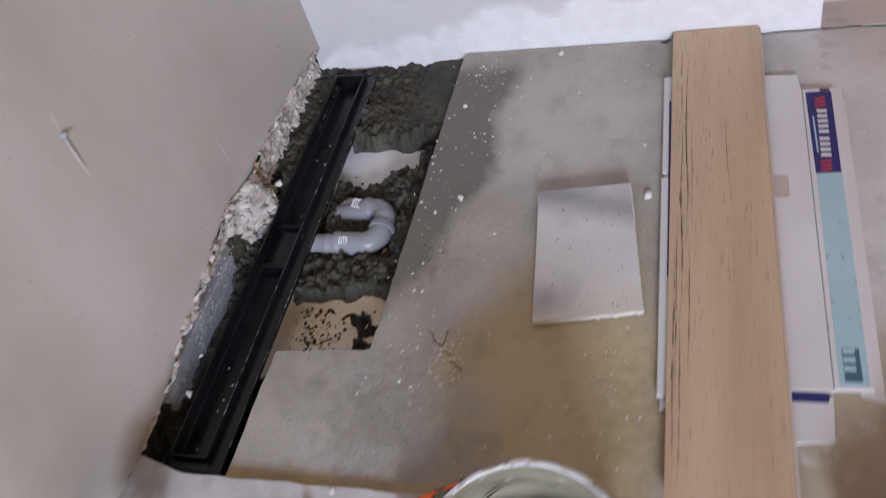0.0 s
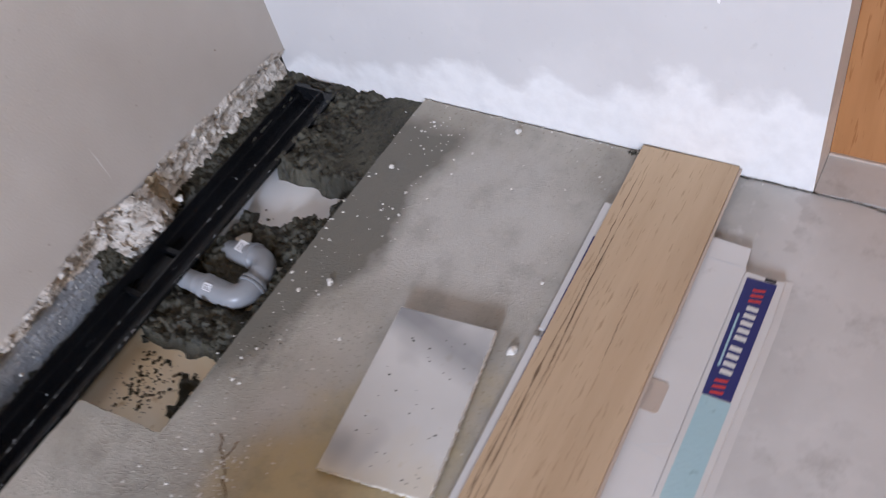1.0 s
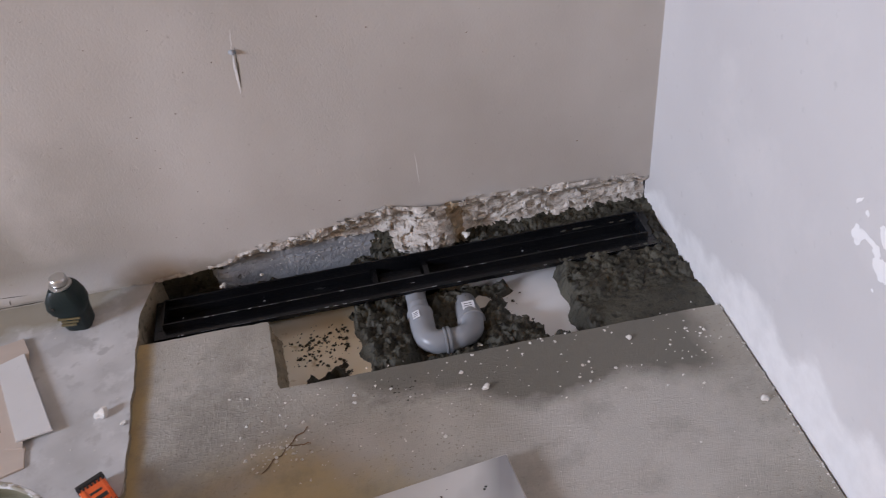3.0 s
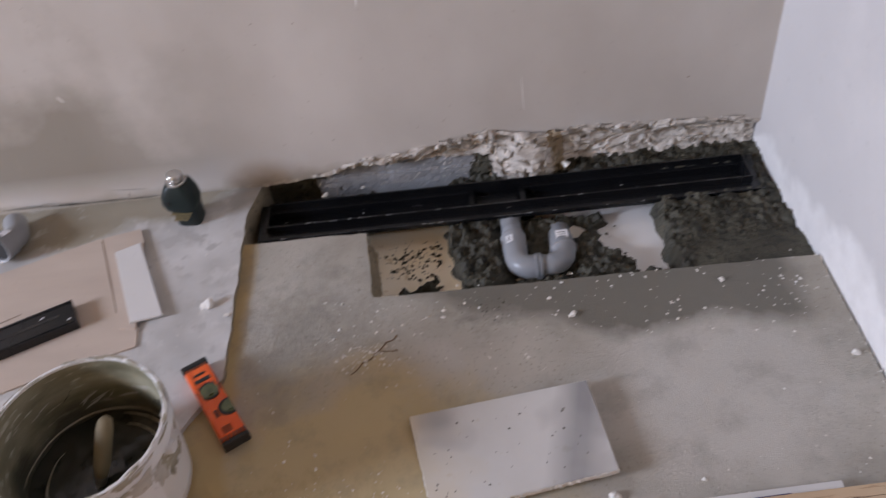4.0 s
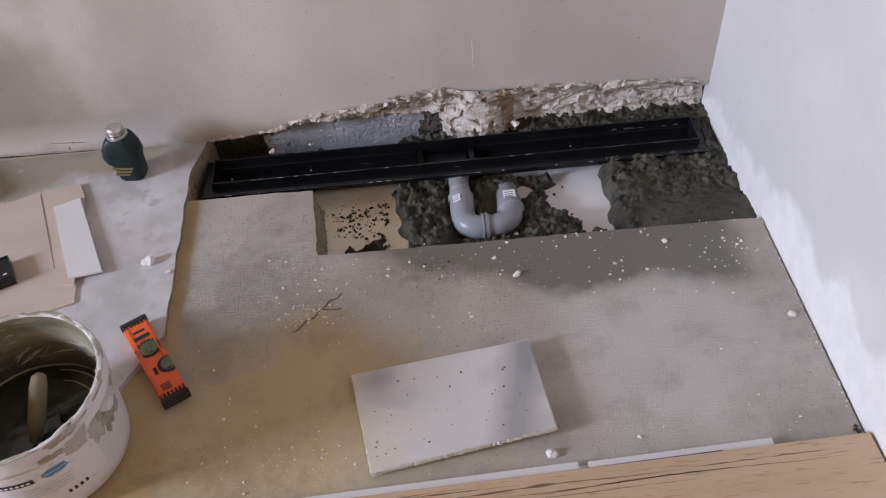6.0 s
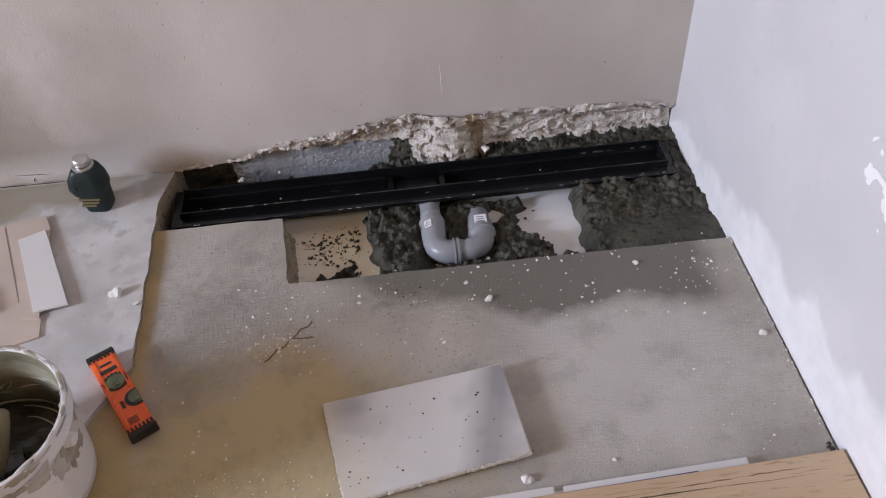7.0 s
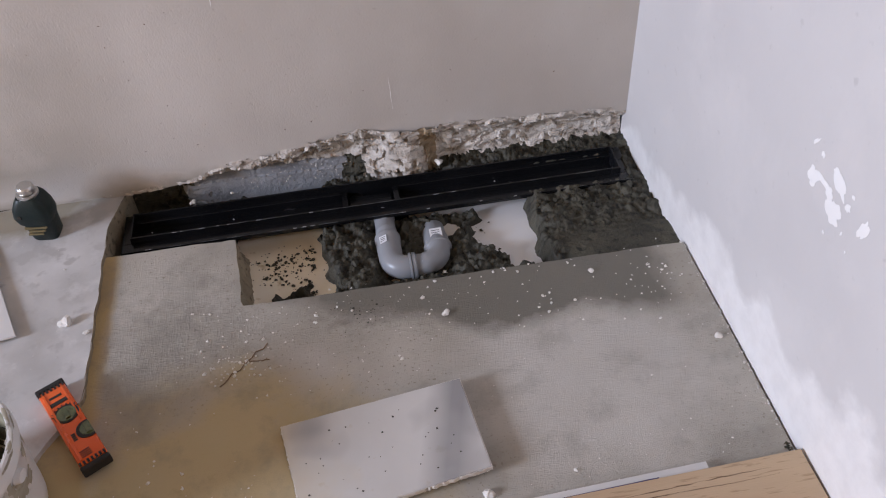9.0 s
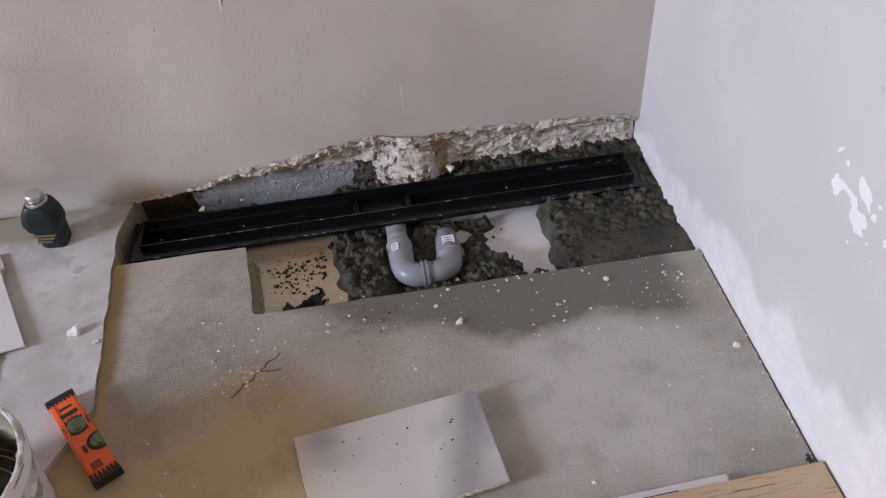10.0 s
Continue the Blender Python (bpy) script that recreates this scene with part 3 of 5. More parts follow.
def rubble_face():
    """The hacked strip of wall under the plaster, down into the trench."""
    bm = bmesh.new()
    nx, nz = 560, 90
    rows = []
    for i in range(nx + 1):
        x = -1.155 + 1.153 * i / nx
        t = broken_top(x) + 0.010
        col = []
        for j in range(nz + 1):
            z = -0.115 + (t + 0.115) * j / nz
            h = z + 0.0235 * (x + 1.15)
            p = Vector((x, 0, h))
            wx = x + 0.03 * noise.noise(p * 16 + Vector((0, 4, 0)))
            rough = 0.0085 * noise.fractal(Vector((x * 22, 0, h * 55)), 0.85, 2.1, 6) - 0.006 * abs(noise.noise(Vector((x * 40 + 60 * h, 2, h * 70))))
            rough += 0.008 * (noise.cell(Vector((x * 55 + 3 * noise.noise(p * 30), 3, z * 80))) - 0.5)
            big = 0.009 * noise.noise(p * 15)
            below = t - 0.01 - z
            y = 0.002 + 0.024 * blend(below, 0.0, 0.035)
            cave = 1 - blend(wx, -1.04, -0.93)
            y += cave * (0.036 * blend(below, 0.0, 0.006) - (y - 0.002) * blend(below, 0.0, 0.006))
            strip = blend(wx, -1.02, -0.92) * (1 - blend(wx, -0.65, -0.60)) * (1 - blend(h + 0.4 * rough, 0.020, 0.032))
            y = y * (1 - strip) + strip * (0.020 + (0.005 if h > 0.004 else 0.0))
            amp = (1 - 0.93 * strip) * (1 - 0.4 * cave) * (1 - 0.4 * blend(wx, -0.45, -0.30))
            hump = math.exp(-((x + 0.515) / 0.07) ** 2) * math.exp(-((h - 0.005) / 0.07) ** 2)
            y -= 0.052 * hump
            low = blend(wx, -0.47, -0.40) * blend(-h, -0.010, 0.02)
            y -= 0.020 * low
            col.append(bm.verts.new((x, min(0.039, max(-0.05, y + amp * (rough + big))), z)))
        rows.append(col)
    for i in range(nx):
        x = -1.155 + 1.153 * (i + 0.5) / nx
        for j in range(nz):
            f = bm.faces.new((rows[i][j], rows[i + 1][j], rows[i + 1][j + 1], rows[i][j + 1]))
            z = rows[i][j].co.z + 0.0235 * (x + 1.15)
            w = 0.010 * noise.noise((x * 30, z * 30, 9)) + 0.008 * noise.noise((x * 90, z * 90, 9))
            wx = x + 0.03 * noise.noise((x * 16, 4, z * 16)) + 1.2 * w
            if wx + 2.5 * w < -0.99:
                k = 1 if z + 0.6 * w < broken_top(x) + 0.0235 * (x + 1.15) - 0.010 else 0
            elif -0.645 < wx < -0.60 and z + w < 0.035:
                k = 1
            elif -0.470 < wx < -0.435 and z + w > -0.03:
                k = 3
            elif wx < -0.625:
                k = 2 if z + 0.8 * w < 0.030 else 0
            elif wx < -0.43:
                k = 0 if z + w > -0.045 else 1
            else:
                k = 0 if z + w > 0.000 else 1
            f.material_index = k
    return bm


tagged(part("exposed_masonry", rubble_face(), (BROKEN, MORTAR, CONCRETE, CLAY), smooth=60), "hacked-off wall foot with broken pale plaster and dark mortar", "wall", kind="structure")

# white wall with its end at the doorway
ew = [(-1.184, -0.13), (0.02, -0.13), (0.02, 3.1), (-1.184, 3.1)]
tagged(part("wall_east", prism(ew, 0.0, 0.105, axis="x"), WHITE), "white gypsum-plastered wall with brighter filler along its foot", "wall", kind="structure")
tagged(part("wall_east_far", box(0.0, 0.105, -3.4, -2.06, -0.13, 3.1), WHITE), "white plastered wall beyond the doorway", "wall", kind="structure")
tagged(part("wall_east_lintel", box(0.0, 0.105, -2.06, -1.18, 2.08, 3.1), WHITE), "white plastered wall over the door", "wall", kind="structure")
tagged(part("wall_south", box(-6.6, 0.105, -3.55, -3.4, -0.13, 3.1), SOUTH), "unseen wall closing the room, orange to warm the bounced light", "wall", kind="structure")
tagged(part("ceiling", box(-6.6, 0.2, -3.5, 0.2, 3.1, 3.2), ROOM), "unseen ceiling, dark to limit bounced light", "ceiling", kind="structure")
for nm, b in (("wall_west_low", (-3.4, 0.2, -0.13, 1.42)), ("wall_west_high", (-3.4, 0.2, 2.78, 3.1)),
              ("wall_west_side", (-3.4, -2.93, 1.42, 2.78)), ("wall_west_corner", (-1.47, 0.2, 1.42, 2.78))):
    tagged(part(nm, box(-6.65, -6.5, b[0], b[1], b[2], b[3]), ROOM), "unseen wall round the window, dark to limit bounced light", "wall", kind="structure")


def door():
    d = thing("door_1", "orange-brown wooden door with flat planks, closed", "door")
    d["kind"] = "structure"
    for i in range(6):
        y = -1.1845 - 0.143 * i
        part("plank", box(0.098, 0.135, y - 0.1425, y, 0.006, 2.06, 0.0015), DOORWOOD, d)
    part("bottom_rail", box(0.094, 0.13, -2.05, -1.185, 0.0012, 0.0058, 0.001), KRAFT, d, "pale door seal strip")
    return d


door()

# ---- the trench ----
F = Vector


def bed_height(x, y):
    x, y = x + 0.004 + 0.008 * max(0.0, x + 0.8), y + 0.008 + 0.0205 * max(0.0, x + 0.93)
    p = Vector((x, y, 0))
    n = noise.fractal(p * 22, 1.0, 2.0, 5)
    f = noise.fractal(p * 70 + F((3, 1, 0)), 1.0, 2.0, 4)
    w = 0.018 * noise.noise(p * 18 + F((9, 0, 0)))
    h = -0.105
    heap = 0.0

    def ramp(v, a, b):
        k = min(1, max(0, (v - a) / (b - a)))
        return k * k * (3 - 2 * k)
    # heap round the pipe
    lim = x + 0.75 * (y + 0.15) + 2.0 * w
    heap = max(heap, ramp(x + 1.9 * w, -0.728, -0.692) * (1 - ramp(lim, -0.436, -0.408)) * 0.060)
    heap = max(heap, ramp(y + 1.0 * w, -0.160, -0.138) * ramp(x + w, -0.70, -0.66) * (1 - ramp(x + w, -0.375, -0.335)) * 0.044)
    heap = max(heap, 0.062 * math.exp(-((x + 0.398 + w) / 0.015) ** 2 - ((y + 0.165) / 0.032) ** 2))
    heap *= 1 - 0.95 * math.exp(-((x + 0.434) / 0.020) ** 2 - ((y + 0.152) / 0.022) ** 2)
    # mortar by the white wall
    heap = max(heap, ramp(x + 1.2 * w, -0.272, -0.240) * (0.078 + 0.010 * ramp(-y, 0.2, 0.33)))
    # dirt in the near corner of the pocket
    heap = max(heap, ramp(-y + 1.6 * w, 0.262, 0.282) * ramp(x + w, -0.845, -0.825) * (1 - ramp(x, -0.74, -0.70)) * (0.034 + 0.03 * noise.noise(p * 40)))
    if x < -0.90:
        heap = 0.03
    # bedding pressed down along the pipe
    along = math.exp(-((x + 0.569) / 0.036) ** 2) * ramp(-y, 0.10, 0.13) * (1 - ramp(-y, 0.27, 0.30))
    along = max(along, math.exp(-((y + 0.270) / 0.034) ** 2) * ramp(x, -0.62, -0.59) * (1 - ramp(x, -0.46, -0.43)))
    along = max(along, math.exp(-((x + 0.465) / 0.034) ** 2) * ramp(-y, 0.15, 0.18) * (1 - ramp(-y, 0.27, 0.30)))
    heap -= 0.024 * along * min(1.0, heap / 0.03)
    # hollow between the pipe legs, and room for the drain
    heap -= 0.012 * math.exp(-((x + 0.520) / 0.03) ** 2 - ((y + 0.19) / 0.06) ** 2)
    heap *= 1 - 0.85 * ramp(y, -0.116, -0.106) * (1 - ramp(y, -0.034, -0.022)) * (1 - ramp(x, -0.030, -0.018))
    # mortar packed behind the drain, higher towards the white wall
    if y > -0.034:
        heap = max(heap, (0.040 + 0.040 * ramp(x + 2 * w, -0.50, -0.40)) * ramp(y, -0.034, -0.022))
    k = min(1, heap / 0.05)
    calm = ramp(x, -0.26, -0.20) * (0.32 + 0.50 * ramp(-y + w, 0.225, 0.28))
    return h + heap + k * (0.017 * n + 0.011 * f) * (1 - calm)


def trench_bed():
    bm = bmesh.new()
    nx, ny = 520, 190
    vs = [[bm.verts.new((x, y, bed_height(x, y))) for y in (-0.385 + 0.425 * j / ny for j in range(ny + 1))]
          for x in (-1.16 + 1.18 * i / nx for i in range(nx + 1))]
    for i in range(nx):
        for j in range(ny):
            bm.faces.new((vs[i][j], vs[i + 1][j], vs[i + 1][j + 1], vs[i][j + 1]))
    return bm


bed = tagged(part("trench_bed", trench_bed(), DAMP, smooth=70), "lumpy dark damp mortar in the bottom of the trench", "mortar", kind="stuff")
tagged(part("insulation_sheet", prism([(-0.90, -0.385), (-0.12, -0.385), (-0.12, -0.06), (-0.90, -0.06)], -0.088, -0.074), SHEET),
       "cream-white insulation sheet under the mortar in the trench", "insulation sheet")


def drain():
    d = thing("shower_drain", "long black plastic linear shower drain set in the trench", "shower drain")
    x0, x1, y0, y1 = -1.110, -0.043, -0.099, -0.020
    zt, zb, t = -0.010, -0.060, 0.004
    for nm, b in (("long_side", (x0, x1, y0, y0 + t)), ("long_side", (x0, x1, y1 - t, y1)),
                  ("end_side", (x0, x0 + t, y0 + t, y1 - t)), ("end_side", (x1 - t, x1, y0 + t, y1 - t))):
        part(nm, box(b[0], b[1], b[2], b[3], zb, zt, 0.0012), BLACK, d)
    part("channel_floor", box(x0 + t, x1 - t, y0 + t, y1 - t, zb, zb + 0.012, 0.001), BLACK, d)
    # ledges on which the cover rests
    for ya, yb in ((y0 + t + 0.0002, y0 + 0.015), (y1 - 0.015, y1 - t - 0.0002)):
        for xa, xb in ((x0 + t, -0.662), (-0.532, x1 - t)):
            part("cover_ledge", box(xa, xb, ya, yb, zb + 0.0122, -0.027, 0.001), BLACK, d)
    # sealing flange all round, a little below the rim
    for nm, b in (("front_flange", (x0 - 0.020, x1 + 0.022, y0 - 0.030, y0 - 0.0004)), ("back_flange", (x0 - 0.020, x1 + 0.022, y1 + 0.0004, y1 + 0.012)),
                  ("end_flange", (x0 - 0.020, x0 - 0.0004, y0, y1)), ("end_flange", (x1 + 0.0004, x1 + 0.022, y0, y1))):
        part(nm, box(b[0], b[1], b[2], b[3], -0.030, -0.025, 0.0012), BLACK, d)
    part("front_lip", box(x0 - 0.018, x1 + 0.020, y0 - 0.0298, y0 - 0.0270, -0.0249, -0.0215, 0.0008), BLACK, d)
    for x in (-0.660, -0.546):
        part("trap_wall", box(x, x + 0.012, y0 + t, y1 - t, zb + 0.0122, -0.030, 0.001), BLACK, d)
    part("trap_lid", box(-0.645, -0.550, y0 + 0.016, y1 - 0.016, zb + 0.0122, -0.038, 0.003), BLACK, d)
    part("outlet_body", box(-0.625, -0.52, y0 - 0.012, y1 - 0.01, -0.11, zb - 0.0005, 0.006), BLACK, d)
    rnd = random.Random(8)
    # pale strips: dust and wear, plus painted highlights along the rim edges
    for k in range(46):
        x, w = rnd.uniform(x0 + 0.02, x1 - 0.10), rnd.uniform(0.002, 0.012) if k % 3 else rnd.uniform(0.03, 0.09)
        if k % 2:
            b = (x, x + w, y0 + 0.0002, y0 + 0.0009, zt + 0.0001, zt + 0.0004)
        else:
            b = (x, x + w, y0 - 0.0296, y0 - 0.0287, -0.0214, -0.0211)
        part("scuff_or_glint", box(*b), WEAR_GLINT if k % 3 == 0 else STYRO, d, "pale mortar dust, wear and painted highlights on the rim")
    for k in range(12):
        x, y, r = rnd.uniform(x0 + 0.03, x1 - 0.03), rnd.uniform(y0 + 0.02, y1 - 0.02), rnd.uniform(0.0012, 0.003)
        bm = lump(r, k * 1.9, 0.6)
        bmesh.ops.translate(bm, verts=bm.verts, vec=(x, y, zb + 0.0125))
        part("fallen_crumb", bm, STYRO, d)
    d.matrix_world = Matrix.Translation((-0.020, -0.038, 0)) @ Matrix.Rotation(radians(-0.25), 4, "Z") @ Matrix.Translation((0.018, 0.016, 0))
    return d


drain()


def bend(c, u, v, r, n, a0=0.0, a1=90.0, rad=0.025):
    """Stations round an elbow: from direction u towards v about the centre c."""
    c, u, v = Vector(c), Vector(u), Vector(v)
    out = []
    for i in range(n + 1):
        a = radians(a0 + (a1 - a0) * i / n)
        out.append((c + r * (-math.cos(a) * v + math.sin(a) * u), math.cos(a) * u + math.sin(a) * v, rad))
    return out


def drain_pipe():
    d = thing("drain_pipe", "grey plastic drain pipe with two elbows, lying in wet mortar", "pipe")
    z = -0.049
    X = -0.571
    s = [((X, -0.110, z), (0, -1, 0), 0.0240), ((X, -0.129, z), (0, -1, 0), 0.0240), ((X, -0.132, z), (0, -1, 0), 0.0214), ((X, -0.166, z), (0, -1, 0), 0.0214), ((X, -0.168, z), (0, -1, 0), 0.0226), ((X, -0.171, z), (0, -1, 0), 0.0226), ((X, -0.173, z), (0, -1, 0), 0.0214), ((X, -0.195, z), (0, -1, 0), 0.0218)]
    part("outlet_stub", rings(s), PIPE, d, smooth=50)
    s = [((X, y, z), (0, -1, 0), r) for y, r in ((-0.186, 0.0222), (-0.187, 0.0266), (-0.189, 0.0274), (-0.198, 0.0274), (-0.200, 0.0263), (-0.218, 0.0260), (-0.224, 0.0257))]
    s += bend((X + 0.033, -0.249, z), (0, -1, 0), (1, 0, 0), 0.033, 12, rad=0.0252)
    s += [((X + 0.040, -0.282, z), (1, 0, 0), 0.0252)]
    part("elbow", rings(s), PIPE, d, smooth=50)
    s = [((x, -0.282, z), (1, 0, 0), r) for x, r in ((X + 0.035, 0.0254), (X + 0.0355, 0.0288), (X + 0.039, 0.0292), (X + 0.0395, 0.0262), (X + 0.0415, 0.0262), (X + 0.042, 0.0292), (X + 0.048, 0.0288), (X + 0.0495, 0.0250), (X + 0.060, 0.0236))]
    s += bend((-0.504, -0.248, z), (1, 0, 0), (0, 1, -0.10), 0.034, 10, rad=0.0236)
    s += [((-0.470, -0.243, z - 0.002), (0, 1, -0.2), 0.0262), ((-0.470, -0.242, z - 0.003), (0, 1, -0.2), 0.0296), ((-0.470, -0.235, z - 0.004), (0, 1, -0.2), 0.0296), ((-0.470, -0.234, z - 0.004), (0, 1, -0.2), 0.0270), ((-0.470, -0.204, z - 0.010), (0, 1, -0.2), 0.0268),
          ((-0.470, -0.192, z - 0.013), (0, 1, -0.2), 0.0250), ((-0.470, -0.160, z - 0.022), (0, 1, -0.2), 0.0248)]
    part("trap_elbow", rings(s), PIPE, d, smooth=50)
    for c, w, ln, ang in (((X - 0.010, -0.214, z + 0.0237), 0.016, 0.020, 0.4), ((-0.470, -0.214, z + 0.0200), 0.026, 0.022, 0.0), ((-0.499, -0.288, z + 0.0224), 0.022, 0.010, 0.0)):
        m = Matrix.Translation(c) @ Euler((0.25 if ang == 0 else 0, -ang, 0)).to_matrix().to_4x4()
        st = part("sticker", box(-w / 2, w / 2, -ln / 2, ln / 2, -0.0002, 0.0006, 0.0, m), LABEL, d, "white printed paper sticker")
        for k in range(3):
            part("print_bar", box(-w * 0.35, w * 0.3, ln * (0.24 - 0.24 * k) - 0.0007, ln * (0.24 - 0.24 * k) + 0.0007, 0.0007, 0.0009, 0.0, m), INK, st)
    d.location = (-0.0075, -0.003, 0)
    return d


drain_pipe()

# ---- loose things ----


def tile():
    t = thing("tile_offcut", "pale grey tile offcut with broken edges lying on the screed", "tile")
    ol = jag((-0.781, -0.854), (-0.482, -0.813), 110, 0.0024, 21) + [(-0.482, -0.813)] + jag((-0.501, -0.635), (-0.811, -0.664), 4, 0.0004, 23)
    ol += jag((-0.811, -0.664), (-0.781, -0.854), 70, 0.0022, 24)
    b = part("tile_body", prism(ol, 0.006, 0.0145), TILEEDGE, t)
    cx, cy = -0.639, -0.742
    g = [(cx + (x - cx) * 0.992, cy + (y - cy) * 0.988) for x, y in ol]
    part("glazed_face", prism(g, 0.0147, 0.0162, 0.0008), TILE, t)
    rnd = random.Random(4)
    bm = bmesh.new()
    for i in range(36):
        u, v = rnd.random() ** 1.4, rnd.random()
        x, y = -0.775 + 0.25 * u, -0.835 + 0.145 * v + 0.03 * u
        l = lump(rnd.uniform(0.0008, 0.002), i, 0.5)
        bmesh.ops.translate(l, verts=l.verts, vec=(x, y, 0.0166))
        join(bm, l)
    tagged(part("grit", bm, MORTAR, t, "specks of dark mortar"), kind="stuff")
    for x, y in ((-0.75, -0.82), (-0.51, -0.79), (-0.53, -0.66), (-0.77, -0.69)):
        bm = lump(0.006, x * 9, 0.62)
        bmesh.ops.translate(bm, verts=bm.verts, vec=(x, y, 0.003))
        part("chip_under", bm, CHIP, t)
    bm = bmesh.new()
    for i in range(120):
        f = rnd.random()
        x, y = (-0.781 + 0.299 * f, -0.854 + 0.041 * f) if i % 3 else (-0.811 + 0.03 * f, -0.664 - 0.190 * f)
        l = lump(rnd.uniform(0.0006, 0.0022), i + 0.3, 0.7)
        bmesh.ops.translate(l, verts=l.verts, vec=(x, y, rnd.uniform(0.007, 0.015)))
        join(bm, l)
    tagged(part("broken_edge", bm, TILEEDGE, t, "crumbly white broken edge"), kind="stuff")
    lift = Matrix.Translation((-0.78, 0, 0)) @ Matrix.Rotation(radians(-2.2), 4, "Y") @ Matrix.Translation((0.78, 0, -0.002))
    for o in t.children:
        o.data.transform(lift)
    return t


tile()


def flat_box():
    d = thing("flattened_carton", "flattened white laminate carton with navy and pale blue print", "cardboard box")
    part("side_panel", prism([(-0.9669, -0.8889), (-0.1528, -0.8663), (-0.1528, -0.9981), (-0.9669, -0.9981)], 0.0005, 0.007, 0.001), CARTON, d)
    part("edge_fold", prism([(-0.9464, -0.9033), (-0.4600, -0.8889), (-0.4600, -0.8699), (-0.9464, -0.8843)], 0.0072, 0.014, 0.001), CARTON, d)
    part("edge_fold", prism([(-0.4446, -0.8869), (-0.1528, -0.8797), (-0.1528, -0.8621), (-0.4446, -0.8709)], 0.0072, 0.0125, 0.001), CARTON, d)
    part("blue_edge", prism([(-0.7057, -0.8941), (-0.2347, -0.8797), (-0.2347, -0.8760), (-0.7057, -0.8905)], 0.0126, 0.0143), NAVY, d)
    top = [(-0.9208, -0.9981), (-0.1610, -0.9981), (-0.1600, -1.0599), (-0.1620, -1.1289), (-0.2030, -1.1320), (-0.2060, -1.1351), (-0.9187, -1.1454)]
    part("main_panel", prism(top, 0.001, 0.0085, 0.001), CARTON, d)
    part("tab", prism([(-0.2122, -1.1356), (-0.9157, -1.1459), (-0.9136, -1.2020), (-0.2961, -1.2020), (-0.2122, -1.1989)], 0.001, 0.0105, 0.001), CARTON, d)
    part("under_sheet", prism([(-0.2040, -1.1835), (-0.9208, -1.1835), (-0.9310, -1.2165), (-0.2961, -1.2134), (-0.2009, -1.2093)], -0.0003, 0.0008), CARTON, d)
    part("end_flap", prism([(-1.0129, -0.9981), (-0.9259, -0.9981), (-0.9259, -1.1444), (-1.0027, -1.1413), (-1.0109, -1.0733)], 0.0005, 0.005, 0.001), CARTON, d)
    part("flap_print", prism([(-0.9392, -1.0290), (-0.9228, -1.0290), (-0.9228, -1.1392), (-0.9382, -1.1372)], 0.0052, 0.0058), NAVY, d)
    part("hand_hole", prism([(-0.5132, -1.0290), (-0.4579, -1.0290), (-0.4569, -1.0949), (-0.4620, -1.1001), (-0.5081, -1.1001), (-0.5132, -1.0949)], 0.0086, 0.0096), KRAFT, d, "brown hand-hole tab")
    lab = part("navy_label", prism([(-0.2234, -1.1413), (-0.4528, -1.1475), (-0.4518, -1.1907), (-0.2224, -1.1886)], 0.0106, 0.0112), NAVY, d, "navy brand panel with white and red shapes")
    part("pale_band", prism([(-0.4538, -1.1485), (-0.9105, -1.1536), (-0.9095, -1.1959), (-0.4538, -1.1917)], 0.0106, 0.0111), PALEBLUE, d)
    # brand drawn as plain shapes
    for x in (-0.243, -0.254, -0.265, -0.422, -0.433, -0.444):
        part("red_slash", prism([(x, -1.157), (x - 0.005, -1.157), (x - 0.001, -1.176), (x + 0.004, -1.176)], 0.01125, 0.0117), RED, lab)
    for i in range(9):
        x = -0.277 - 0.0148 * i - (0.006 if i > 4 else 0)
        part("white_bar", prism([(x, -1.159), (x - 0.0085, -1.159), (x - 0.0085, -1.177), (x, -1.177)], 0.01125, 0.0117), CARTON, lab)
    part("small_bar", prism([(-0.2961, -1.1500), (-0.3985, -1.1526), (-0.3985, -1.1557), (-0.2961, -1.1531)], 0.01125, 0.0117), PALEBLUE, lab)
    part("teal_mark", prism([(-0.8409, -1.1608), (-0.9024, -1.1619), (-0.9024, -1.1866), (-0.8409, -1.1856)], 0.0112, 0.0117), TEAL, d)
    for x in (-0.842, -0.858, -0.874):
        part("mark_bar", prism([(x, -1.162), (x - 0.010, -1.162), (x - 0.010, -1.179), (x, -1.179)], 0.01175, 0.0121), PALEBLUE, d)
    for a, b in (((-0.2030, -0.9981), (-0.2055, -1.1320)), ((-0.5624, -1.0393), (-0.5777, -1.1341)), ((-0.5706, -1.0908), (-0.5501, -1.1299)), ((-0.7057, -1.0599), (-0.7262, -1.1372))):
        w = 0.0006
        part("fold_line", prism([(a[0] - w, a[1]), (b[0] - w, b[1]), (b[0] + w, b[1]), (a[0] + w, a[1])], 0.00855, 0.0088), STYRO, d)
    part("code_mark", prism([(-0.2137, -1.1681), (-0.2209, -1.1681), (-0.2209, -1.1856), (-0.2137, -1.1856)], 0.0106, 0.0111), INK, d)
    return d


flat_box()


